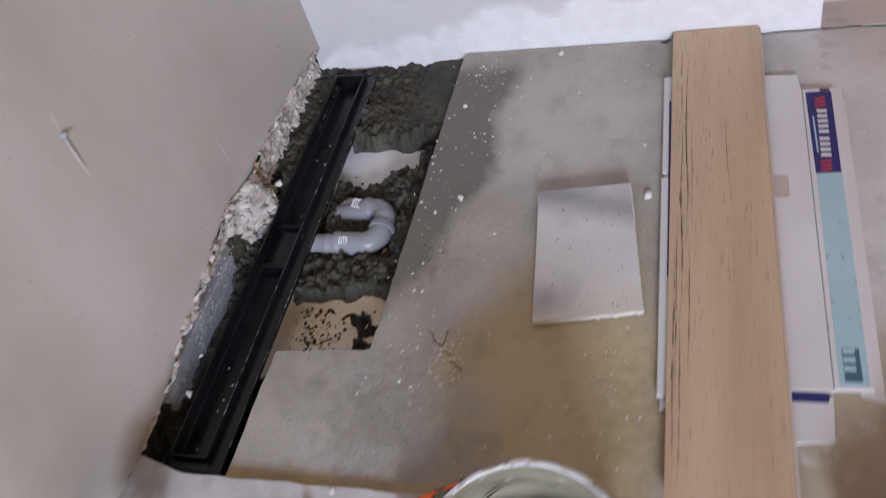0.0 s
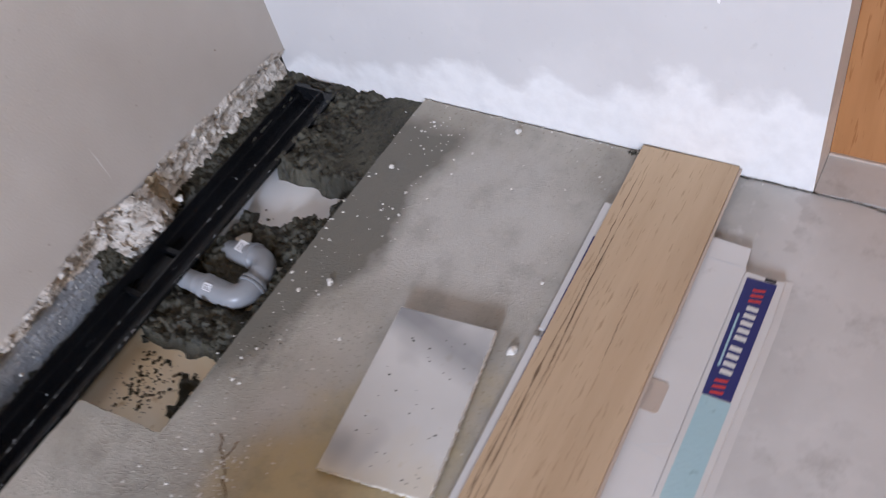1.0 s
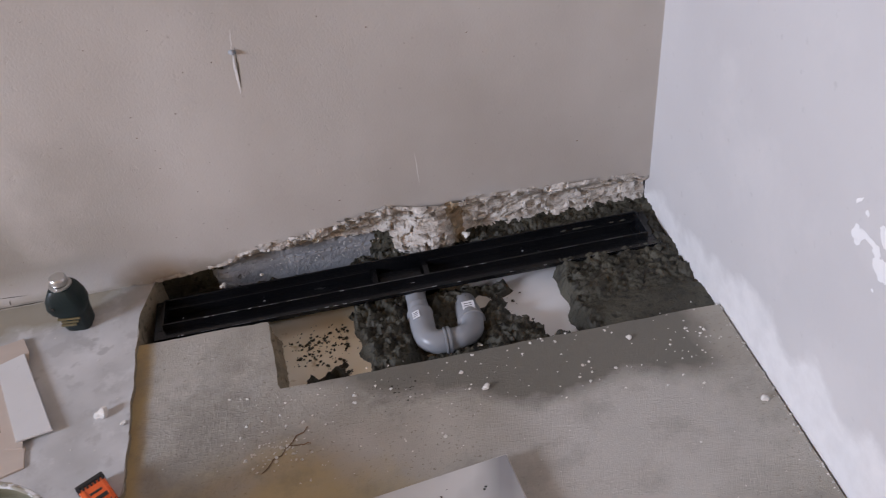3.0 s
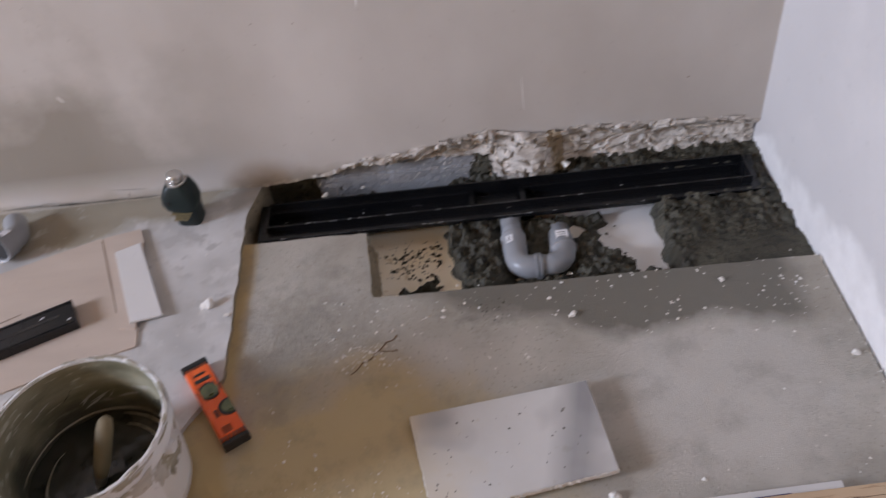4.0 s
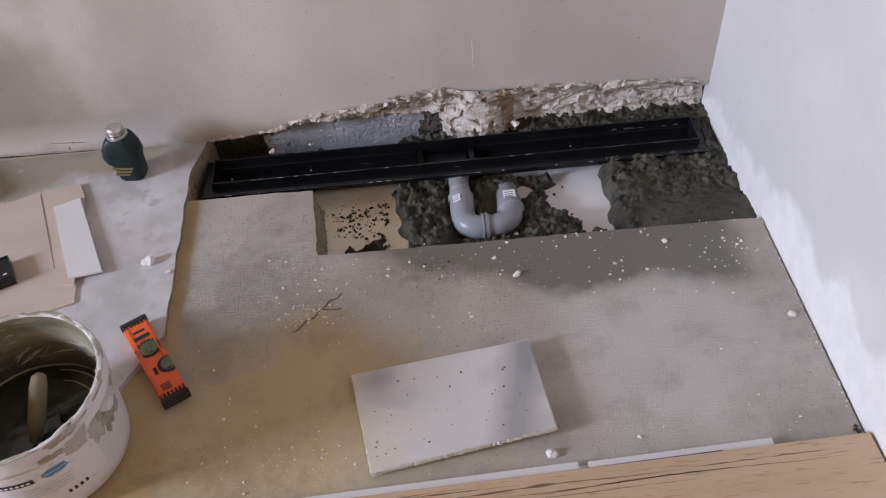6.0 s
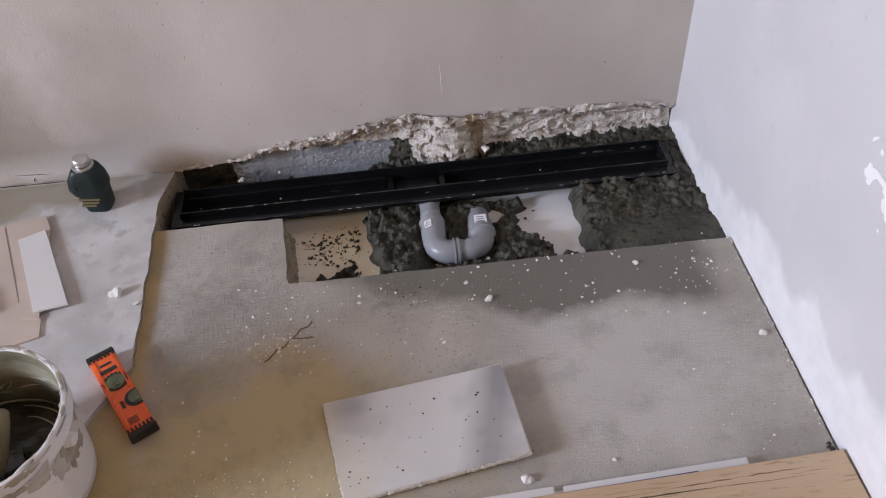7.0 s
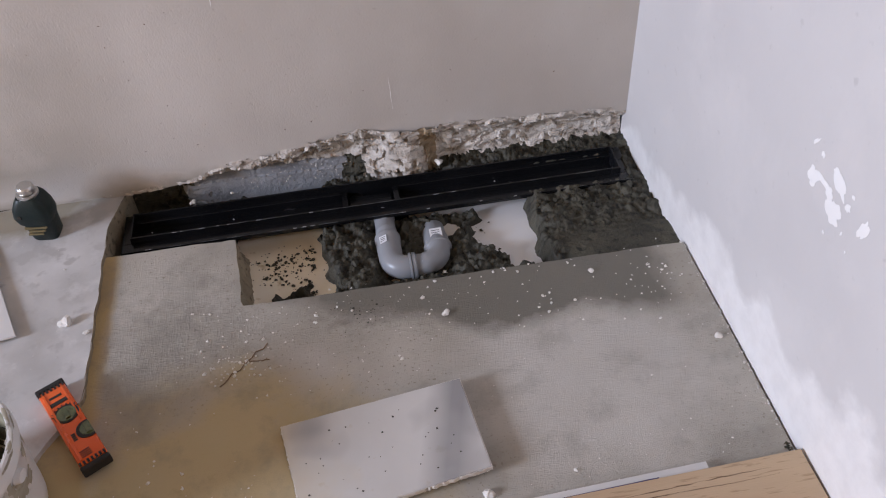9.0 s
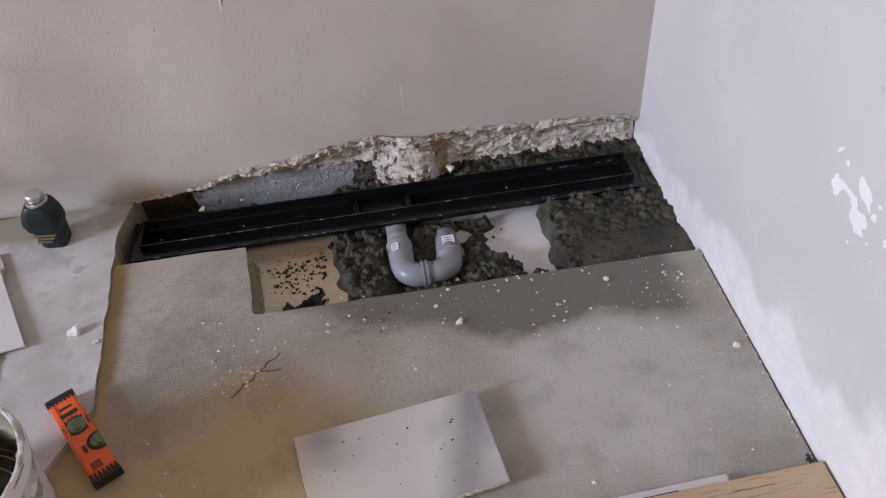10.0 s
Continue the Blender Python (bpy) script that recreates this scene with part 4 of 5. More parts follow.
def plank():
    d = thing("laminate_plank", "oak-look laminate floor plank lying on the carton", "floorboard")
    m = Matrix.Translation((-0.006, -0.876, 0.0145)) @ Matrix.Rotation(radians(1.4), 4, "Z")
    bm = box(-1.118, 0.0, -0.180, 0.0, 0.0, 0.008, 0.0008)
    bmesh.ops.transform(bm, verts=bm.verts, matrix=m)
    part("board", bm, OAK, d)
    bm = box(-1.115, -0.003, -0.1855, -0.1805, 0.0015, 0.004, 0.0005)
    bmesh.ops.transform(bm, verts=bm.verts, matrix=m)
    part("tongue", bm, KRAFT, d)
    # dark cracks in the grain
    rnd = random.Random(7)
    for k, (xa, xb, y0, amp, w) in enumerate(((-0.62, -0.05, -0.030, 0.012, 0.0016), (-0.95, -0.55, -0.014, 0.008, 0.0024), (-0.60, -0.28, -0.040, 0.006, 0.0012),
                                              (-1.10, -0.80, -0.020, 0.010, 0.0025), (-0.30, -0.06, -0.020, 0.008, 0.0020), (-0.9, -0.62, -0.035, 0.01, 0.0022),
                                              (-0.80, -0.30, -0.022, 0.010, 0.0034), (-1.08, -0.66, -0.010, 0.006, 0.0030), (-0.55, -0.20, -0.030, 0.012, 0.0024), (-0.48, -0.30, -0.105, 0.008, 0.0014))):
        n = 60
        bm = bmesh.new()
        lo, hi = [], []
        for i in range(n + 1):
            f = i / n
            x = xa + (xb - xa) * f
            y = y0 + 0.4 * amp * noise.noise((x * 5, k * 4.0, 0)) + 0.0012 * noise.noise((x * 60, k, 3))
            hw = 0.7 * w * math.sin(math.pi * f) * max(0.08, 0.5 + 1.1 * noise.noise((x * 26, k, 7))) + 0.0001
            lo.append(bm.verts.new((x, y - hw, 0.0082)))
            hi.append(bm.verts.new((x, y + hw, 0.0082)))
        for i in range(n):
            bm.faces.new((lo[i], lo[i + 1], hi[i + 1], hi[i]))
        bmesh.ops.transform(bm, verts=bm.verts, matrix=m)
        part("grain_crack", bm, GRAIN, d)
    return d


plank()


def bucket():
    d = thing("mortar_bucket", "white plastic bucket, mortar-smeared, with slurry and a trowel inside", "bucket")
    C = (-1.273, -0.782, STEP + 0.0002)
    H, R = 0.212, 0.131
    part("shell", lathe([(0.001, 0.0), (0.111, 0.0), (0.116, 0.004), (0.118, 0.03), (0.1245, H - 0.035), (0.125, H - 0.034)], 72, C), BUCKET, d, smooth=50)
    part("rim", lathe([(0.1252, H - 0.036), (0.1295, H - 0.034), (0.130, H - 0.020), (0.127, H - 0.016), (0.128, H - 0.004), (0.126, H), (0.122, H), (0.1205, H - 0.004)], 72, C), BUCKET, d, smooth=50)
    part("inner_wall", lathe([(0.1203, H - 0.004), (0.1175, H - 0.06), (0.113, 0.03)], 72, C), INNER, d, "inner wall caked with drying mortar", smooth=60)
    bm = lathe([(0.0005, 0.052), (0.04, 0.050), (0.08, 0.054), (0.1145, 0.060)], 72, C)
    for v in bm.verts:
        v.co.z += 0.008 * noise.noise(v.co * 22)
    part("slurry", bm, SLURRY, d, "dark wet mortar slurry", smooth=60)
    for k, (a0, a1, rr, zz) in enumerate(((2.6, 4.6, 0.085, 0.058), (0.2, 1.5, 0.105, 0.064), (0.3, 1.4, 0.088, 0.060), (3.6, 4.4, 0.108, 0.075), (0.9, 3.3, 0.112, 0.072))):
        st = []
        for i in range(15):
            a = a0 + (a1 - a0) * i / 14
            st.append(((C[0] + rr * math.cos(a), C[1] + rr * math.sin(a), C[2] + zz + 0.004 * noise.noise((i * 0.4, k, 0))), (-math.sin(a), math.cos(a), 0), 0.0014 * math.sin(math.pi * (i + 0.5) / 15) + 0.0003))
        part("slurry_ridge", rings(st, 6), CAKED, d, "thin pale ridge in the slurry")
    # trails of half-dry mortar down the inner wall
    rnd = random.Random(12)
    for k in range(14):
        a0, z0, ln = rnd.uniform(0.3, 3.9), rnd.uniform(0.085, 0.185), rnd.uniform(0.008, 0.028)
        drift, w = rnd.uniform(0.12, 0.42), rnd.uniform(0.0012, 0.0040)
        bm, lo, hi = bmesh.new(), [], []
        for i in range(9):
            f = i / 8
            z = z0 - ln * f
            r = 0.113 + (z - 0.03) * 0.0385 - 0.0009
            a, h = a0 + drift * f + 0.03 * noise.noise((f * 3, k, 0)), w * math.sin(math.pi * (f * 0.9 + 0.05))
            for dz, row in ((h, lo), (-h, hi)):
                row.append(bm.verts.new((C[0] + r * math.cos(a), C[1] + r * math.sin(a), C[2] + z + dz)))
        for i in range(8):
            bm.faces.new((lo[i], lo[i + 1], hi[i + 1], hi[i]))
        part("mortar_trail", bm, GRIME if k % 3 else SLURRY, d, smooth=80)
    # smears on the rim and outside
    rnd = random.Random(3)
    for k in range(20):
        a, zz = rnd.uniform(0, 6.28), rnd.choice((H - 0.01, H - 0.06, H - 0.1, H - 0.002))
        if zz < H - 0.02:
            a = rnd.uniform(-0.55, 0.55)
        r = 0.1275 if zz > H - 0.02 else 0.118 + (zz - 0.03) * 0.0442 + 0.0005
        wa, hz = rnd.uniform(0.06, 0.2), rnd.uniform(0.006, 0.022) * (0.6 if zz > H - 0.02 else 1.3)
        bm = bmesh.new()
        n = 22
        mid = bm.verts.new((C[0] + (r + 0.0012) * math.cos(a), C[1] + (r + 0.0012) * math.sin(a), C[2] + zz))
        ring = []
        for i in range(n):
            t = 2 * math.pi * i / n
            q = 0.7 + 0.55 * noise.noise((math.cos(t) * 1.6, math.sin(t) * 1.6, k * 2.0))
            b, z = a + wa * q * math.cos(t), zz + hz * q * math.sin(t)
            z = min(z, H - 0.001)
            ring.append(bm.verts.new((C[0] + (r + 0.0006) * math.cos(b), C[1] + (r + 0.0006) * math.sin(b), C[2] + z)))
        for i in range(n):
            bm.faces.new((mid, ring[i], ring[(i + 1) % n]))
        part("mortar_smear", bm, CAKED, d, smooth=80)

    rnd = random.Random(17)
    for k in range(90):
        a = 2 * math.pi * k / 90 + rnd.uniform(-0.05, 0.05)
        if rnd.random() < 0.35 and -2.9 < ((a + math.pi) % (2 * math.pi)) - math.pi < -0.8:
            continue
        r = rnd.uniform(0.0015, 0.0062)
        rr = rnd.choice((0.1215, 0.1235, 0.126, 0.128))
        bm = lump(r, k * 1.3, 0.28, 2)
        bmesh.ops.scale(bm, verts=bm.verts, vec=(0.5, rnd.uniform(1.2, 3.4), 1.0))
        bmesh.ops.rotate(bm, verts=bm.verts, cent=(0, 0, 0), matrix=Matrix.Rotation(a, 3, "Z"))
        bmesh.ops.translate(bm, verts=bm.verts, vec=(C[0] + rr * math.cos(a), C[1] + rr * math.sin(a), C[2] + H - 0.0005 - (0.006 if rr > 0.127 else 0)))
        part("rim_crust", bm, GRIME if k % 3 else CAKED, d, smooth=60)

    def splash(a, zz, wa, hz, seed, m):
        bm, n = bmesh.new(), 30
        pts = []
        for q0 in (0.0, 0.55, 1.0):
            ring = []
            for i in range(n):
                t = 2 * math.pi * i / n
                q = q0 * (0.75 + 0.6 * noise.noise((math.cos(t) * 1.7, math.sin(t) * 1.7, seed)) + 0.18 * noise.noise((math.cos(t) * 7, math.sin(t) * 7, seed)))
                b, z = a + wa * q * math.cos(t), zz + hz * q * math.sin(t)
                rr = 0.118 + (z - 0.03) * 0.0442 + (0.0018 if q0 < 1 else 0.0007) + (0.0052 if z > H - 0.036 else 0.0)
                ring.append(bm.verts.new((C[0] + rr * math.cos(b), C[1] + rr * math.sin(b), C[2] + min(z, H - 0.001))))
            pts.append(ring)
        for p, q in zip(pts, pts[1:]):
            for i in range(n):
                bm.faces.new((p[i], p[(i + 1) % n], q[(i + 1) % n], q[i]))
        bmesh.ops.remove_doubles(bm, verts=bm.verts, dist=0.00005)
        part("mortar_splash", bm, m, d, smooth=80)
    splash(radians(-38), 0.165, 0.22, 0.034, 1.0, GRIME)
    splash(radians(-24), 0.140, 0.16, 0.045, 4.0, GRIME)
    splash(radians(-8), 0.125, 0.17, 0.030, 7.0, CAKED)
    splash(radians(-55), 0.180, 0.15, 0.014, 9.0, CAKED)

    def patch(a0, a1, z0, z1, m, nm, lift=0.0006, parent=d, lab=""):
        bm, n = bmesh.new(), 14
        lo, hi = [], []
        for i in range(n + 1):
            a = radians(a0 + (a1 - a0) * i / n)
            for z, s in ((z0, lo), (z1, hi)):
                r = 0.118 + (z - 0.03) * 0.0442 + lift
                s.append(bm.verts.new((C[0] + r * math.cos(a), C[1] + r * math.sin(a), C[2] + z)))
        for i in range(n):
            bm.faces.new((lo[i], lo[i + 1], hi[i + 1], hi[i]))
        return part(nm, bm, m, parent, lab, smooth=80)
    lab = patch(-118, -28, 0.045, 0.165, LABEL, "label", 0.0005, d, "pale printed label")
    patch(-118, -98, 0.090, 0.146, SLATE, "dark_field", 0.0012, lab)
    patch(-92, -70, 0.127, 0.141, INK, "black_bar", 0.0012, lab)
    for k in range(6):
        patch(-90.5 + 3.2 * k, -88.6 + 3.2 * k, 0.131, 0.137, LABEL, "white_mark", 0.0018, lab)
    for k, hw in enumerate((4.5, 7.0, 8.2, 8.6, 7.8, 6.2, 3.6)):
        patch(-57 - hw + 0.7 * (k % 2), -57 + hw + 0.9 * (k % 3) - 0.9, 0.1250 + 0.0036 * k, 0.1277 + 0.0036 * k, EMBLEM if k % 3 else PALEBLUE, "emblem_stripe", 0.0012, lab)
    for k in range(4):
        patch(-90, -50, 0.108 - 0.009 * k, 0.111 - 0.009 * k, STYRO, "text_bar", 0.0012, lab)
    for k in range(4):
        patch(-58 + 4 * k, -56 + 4 * k, 0.052, 0.062, INK, "code_bar", 0.0012, lab)
    for a in (radians(-8),):
        c = (C[0] + 0.124 * math.cos(a), C[1] + 0.124 * math.sin(a), C[2] + H - 0.055)
        part("handle_lug", rings([(c, (math.cos(a), math.sin(a), 0), 0.012), ((c[0] + 0.008, c[1], c[2]), (math.cos(a), math.sin(a), 0), 0.010)], 18), BUCKET, d)
    return d


GROWN = Matrix.Translation((-1.301, -0.747, STEP)) @ Matrix.Diagonal((1.09, 1.09, 0.85, 1.0)) @ Matrix.Translation((1.273, 0.782, -STEP))
bucket().matrix_world = GROWN


def trowel():
    d = thing("bucket_trowel", "trowel with a mortar-covered wooden handle standing in the bucket", "trowel")
    a, b = Vector((-1.272, -0.795, 0.085)), Vector((-1.256, -0.735, 0.168))
    ax = b - a
    st = [(a + ax * f, ax, r) for f, r in ((0, 0.008), (0.05, 0.010), (0.2, 0.0122), (0.5, 0.0130), (0.8, 0.0128), (0.95, 0.0105), (1.0, 0.005))]
    part("wooden_grip", rings(st, 20), HANDLEWOOD, d, smooth=60)
    part("ferrule", rings([(a - ax * 0.12, ax, 0.007), (a + ax * 0.02, ax, 0.0095)], 16), STEEL, d, smooth=60)
    bm = prism([(-1.335, -0.80), (-1.30, -0.72), (-1.255, -0.745), (-1.235, -0.80), (-1.275, -0.86)], 0.066, 0.070, 0.0008)
    part("blade", bm, SLURRY, d, "steel blade under wet slurry")
    return d


trowel().matrix_world = GROWN


def spirit_level():
    m = Matrix.Translation((-1.154, -0.597, 0.0088)) @ Matrix.Rotation(radians(-60.1), 4, "Z") @ Matrix.Rotation(radians(3.2), 4, "Y") @ Matrix.Diagonal((0.94, 1.05, 1.0, 1.0))
    d = thing("spirit_level", "short orange plastic spirit level with black ends, lying flat", "spirit level")
    part("body", box(-0.094, 0.094, -0.0225, 0.0225, 0.001, 0.022, 0.0055, m), ORANGE, d, smooth=35)
    for s in (-1, 1):
        part("end_cap", box(min(s * 0.0945, s * 0.104), max(s * 0.0945, s * 0.104), -0.0235, 0.0235, 0.0, 0.0228, 0.003, m), RUBBER, d)
        for k in range(7):
            part("cap_tooth", box(min(s * 0.086, s * 0.0942), max(s * 0.086, s * 0.0942), -0.0215 + 0.0065 * k, -0.0180 + 0.0065 * k, 0.0221, 0.0230, 0.0, m), RUBBER, d)
    part("top_rail", box(-0.084, 0.084, -0.0175, -0.0135, 0.0222, 0.0240, 0.0007, m), ORANGE, d)
    part("top_rail", box(-0.084, 0.004, 0.0145, 0.0175, 0.0222, 0.0238, 0.0007, m), ORANGE, d)

    def disc(x, y, r, z0, z1, mt, nm, par, seg=32):
        bm = rings([((x, y, z0), (0, 0, 1), r), ((x, y, z1), (0, 0, 1), r)], seg)
        for v in bm.verts:
            v.co.y = min(v.co.y, 0.0224)
        bmesh.ops.transform(bm, verts=bm.verts, matrix=m)
        return part(nm, bm, mt, par, smooth=40)
    w = disc(-0.022, 0.001, 0.0195, 0.0221, 0.0234, RUBBER, "round_window", d)
    disc(-0.022, 0.001, 0.0155, 0.0235, 0.0242, VIAL, "vial_face", w)
    v = part("vial_tube", box(-0.034, -0.010, -0.003, 0.005, 0.0243, 0.0275, 0.0012, m), VIAL, w)
    w = disc(0.030, 0.0170, 0.0190, 0.0221, 0.0236, RUBBER, "edge_window", d)
    disc(0.030, 0.0185, 0.0145, 0.0237, 0.0244, VIAL, "vial_face", w)
    part("vial_tube", box(0.019, 0.041, 0.012, 0.0205, 0.0245, 0.0275, 0.0012, m), VIAL, w)
    for k in range(9):
        a = math.pi * (0.1 + 0.1 * k)
        part("dial_tick", box(-0.001, 0.001, 0.0200, 0.0235, 0.0221, 0.0227, 0.0, m @ Matrix.Translation((-0.022, 0.001, 0)) @ Matrix.Rotation(a, 4, "Z")), RUBBER, d)
    part("top_slot", box(-0.058, -0.050, -0.016, 0.014, 0.0221, 0.0232, 0.0, m), RUBBER, d)
    for k in range(4):
        part("print_bar", box(0.024 + 0.0045 * k, 0.0275 + 0.0045 * k, -0.010, -0.004, 0.0221, 0.0226, 0.0, m), RUBBER, d)
    part("print_bar", box(-0.072, -0.067, -0.010, 0.010, 0.0221, 0.0226, 0.0, m), RUBBER, d)
    for k in range(4):
        part("grip_rib", box(0.066 + 0.0042 * k, 0.0676 + 0.0042 * k, -0.012, 0.004, 0.0221, 0.0229, 0.0, m), RUBBER, d)
    return d


spirit_level()


def laser():
    d = thing("laser_level", "dark green laser level with a silver cap standing by the wall", "laser level")
    m = Matrix.Translation((-1.291, -0.054, STEP)) @ Matrix.Rotation(radians(-8), 4, "Z") @ Matrix.Diagonal((0.86, 0.95, 1.0, 1.0))

    def loft(secs, mt, nm, par=d, lab=""):
        bm, loops = bmesh.new(), []
        n = 36
        for cx, hx, hy, z in secs:
            loops.append([bm.verts.new((cx + math.copysign(abs(math.cos(a)) ** 0.5, math.cos(a)) * hx, math.copysign(abs(math.sin(a)) ** 0.5, math.sin(a)) * hy, z))
                          for a in (2 * math.pi * (i + 0.5) / n for i in range(n))])
        for p, q in zip(loops, loops[1:]):
            for i in range(n):
                bm.faces.new((p[i], p[(i + 1) % n], q[(i + 1) % n], q[i]))
        bm.faces.new(loops[0]), bm.faces.new(loops[-1])
        bmesh.ops.transform(bm, verts=bm.verts, matrix=m)
        return part(nm, bm, mt, par, lab, smooth=45)
    loft([(0.004, 0.028, 0.023, 0.0), (0.004, 0.030, 0.025, 0.004), (0.001, 0.035, 0.028, 0.045)], GREEN, "base")
    loft([(-0.002, 0.039, 0.029, 0.0455), (-0.003, 0.044, 0.031, 0.060), (-0.002, 0.040, 0.030, 0.080), (0, 0.030, 0.026, 0.098), (0, 0.024, 0.023, 0.104)], GREEN, "head")
    c = m @ Vector((0, 0, 0))
    cc = (c.x, c.y, STEP)
    part("collar", lathe([(0.0005, 0.1042), (0.0215, 0.1042), (0.0215, 0.108), (0.017, 0.109)], 32, cc, True), CHROME, d, smooth=40)
    part("silver_cap", lathe([(0.015, 0.1092), (0.0165, 0.112), (0.0165, 0.122), (0.014, 0.125), (0.0005, 0.1255)], 32, cc, True, True), CHROME, d, "silver metal cap", smooth=40)
    for k, (x0, x1) in enumerate(((-0.026, 0.024), (-0.020, 0.018), (-0.024, 0.010))):
        part("label_bar", box(x0, x1, -0.0295, -0.0255, 0.036 - 0.008 * k, 0.040 - 0.008 * k, 0.0, m), GOLD, d, "faded gold label print")
    part("button", box(-0.027, -0.020, -0.0325, -0.024, 0.064, 0.071, 0.001, m), RUBBER, d)
    return d


laser().matrix_world = Matrix.Translation((0.014 + 1.291 * 0.04, -0.029 + 0.054 * 0.04, -0.04 * STEP)) @ Matrix.Scale(1.04, 4)


def elbow_fitting():
    d = thing("pipe_elbow", "loose grey plastic pipe elbow lying on the floor", "pipe fitting")
    z = STEP + 0.030
    a = Vector((-1.690, -0.135, z + 0.008))
    u = Vector((0.30, 0.85, -0.20)).normalized()
    v = Vector((0.94, -0.33, 0)) - u * Vector((0.94, -0.33, 0)).dot(u)
    v.normalize()
    v = -v
    st = [(a + u * f, u, r) for f, r in ((0.03, 0.0245), (0.002, 0.0250), (0.0, 0.0270), (-0.001, 0.0300), (0.004, 0.0312), (0.010, 0.0312), (0.013, 0.0298), (0.036, 0.0296), (0.042, 0.0255), (0.046, 0.0252))]
    part("socket", rings(st, 32, True, False), PIPE, d, smooth=50)
    c = a + u * 0.046 + v * 0.045
    st = bend(c, u, v, 0.045, 8, 0, 45, 0.0252)
    e, t, _ = st[-1]
    st += [(e + t * 0.045, t, 0.0250), (e + t * 0.046, t, 0.0235)]
    part("spigot", rings(st, 32, False, True), PIPE, d, smooth=50)
    m = Matrix.Translation(a + u * 0.033 + Vector((0.006, 0, 0.0295))) @ u.to_track_quat("Y", "Z").to_matrix().to_4x4()
    part("sticker", box(-0.008, 0.008, -0.010, 0.010, -0.001, 0.0006, 0.0, m), LABEL, d, "white paper sticker")
    # flat black disc just inside the mouth stands in for the bore's shade
    part("bore_shade_disc", rings([(a + u * 0.0045, u, 0.0240), (a + u * 0.006, u, 0.0240)], 32), DARKHOLE, d)
    return d


elbow_fitting().location = (0.020, -0.027, 0)


def cardboard():
    d = thing("cardboard_sheet", "flattened brown cardboard box with a white flap on the floor", "cardboard")
    z = STEP
    part("main_sheet", prism([(-2.3865, -0.4779), (-1.4730, -0.1208), (-1.4565, -0.1232), (-1.3731, -0.3540), (-1.3340, -0.3930), (-1.3284, -0.4411), (-1.5241, -0.5042), (-2.0515, -0.7105)], z, z + 0.004, 0.0008), KRAFT, d)
    part("end_flap", prism([(-1.4606, -0.1231), (-1.3841, -0.1062), (-1.3658, -0.1487), (-1.3363, -0.3989), (-1.3693, -0.3932), (-1.4492, -0.1517)], z + 0.0042, z + 0.0072, 0.0006), KRAFT, d)
    part("white_flap", prism([(-1.4241, -0.1777), (-1.3734, -0.1554), (-1.2865, -0.3736), (-1.3492, -0.3839)], z + 0.0075, z + 0.0115, 0.0006), CARTON, d, "white flap lying over the brown board")
    for a, b in (((-1.7478, -0.2134), (-1.6436, -0.3528)), ((-1.6436, -0.3528), (-1.5853, -0.3247)), ((-1.7840, -0.2077), (-1.8568, -0.4996)), ((-1.4586, -0.1241), (-1.3752, -0.3520)), ((-1.4649, -0.1269), (-1.3854, -0.3488))):
        a, b = Vector((*a, 0)), Vector((*b, 0))
        s = (b - a).normalized().cross(Vector((0, 0, 1))) * 0.0012
        part("crease", prism([(a - s).to_2d(), (b - s).to_2d(), (b + s).to_2d(), (a + s).to_2d()], z + 0.0041, z + 0.0046), CREASE, d)
    return d


cardboard()


def cover():
    d = thing("drain_cover", "black metal drain cover strip lying on cardboard", "drain cover")
    m = Matrix.Translation((-1.4634, -0.3480, STEP + 0.0043)) @ Matrix.Rotation(math.atan2(-0.107, -0.24), 4, "Z")
    part("top_plate", box(0.0, 0.86, -0.033, 0.033, 0.017, 0.020, 0.0006, m), BLACK, d)
    for s in (-1, 1):
        y = s * 0.0315
        part("side_lip", box(0.0, 0.86, y - 0.0014, y + 0.0014, 0.0, 0.0168, 0.0004, m), BLACK, d)
    part("end_lip", box(0.0, 0.003, -0.0298, 0.0298, 0.0, 0.0168, 0.0004, m), BLACK, d)
    part("edge_rim", box(0.002, 0.858, 0.026, 0.030, 0.0202, 0.0216, 0.0004, m), BLACK, d)
    part("edge_rim", box(0.002, 0.858, -0.030, -0.026, 0.0202, 0.0216, 0.0004, m), BLACK, d)
    part("centre_groove", box(0.03, 0.858, -0.003, 0.003, 0.0201, 0.0207, 0.0, m), RUBBER, d)
    for x, y in ((0.012, 0.018), (0.06, -0.012)):
        part("scuff", box(x - 0.003, x + 0.004, y - 0.0015, y + 0.0015, 0.0201, 0.0204, 0.0, m), LABEL, d, "pale scuff")
    return d


cover()

foam = thing("foam_block", "pale grey foam offcut beside the bucket", "foam block")
mm = Matrix.Translation((-1.459, -0.878, STEP)) @ Matrix.Rotation(radians(35), 4, "Z")
part("block", box(-0.09, 0.055, -0.02, 0.02, 0, 0.016, 0.002, mm), STYRO, foam)
red = thing("red_tool_case", "red plastic tool case on the floor", "tool case")
mm = Matrix.Translation((-1.150, -1.262, STEP)) @ Matrix.Rotation(radians(-42), 4, "Z")
part("case_body", box(-0.09, 0.12, -0.075, 0.075, 0, 0.03, 0.006, mm), RED, red)
part("case_lid", box(-0.09, 0.12, -0.075, 0.075, 0.031, 0.05, 0.006, mm), RED, red)

# filler patches on the white wall


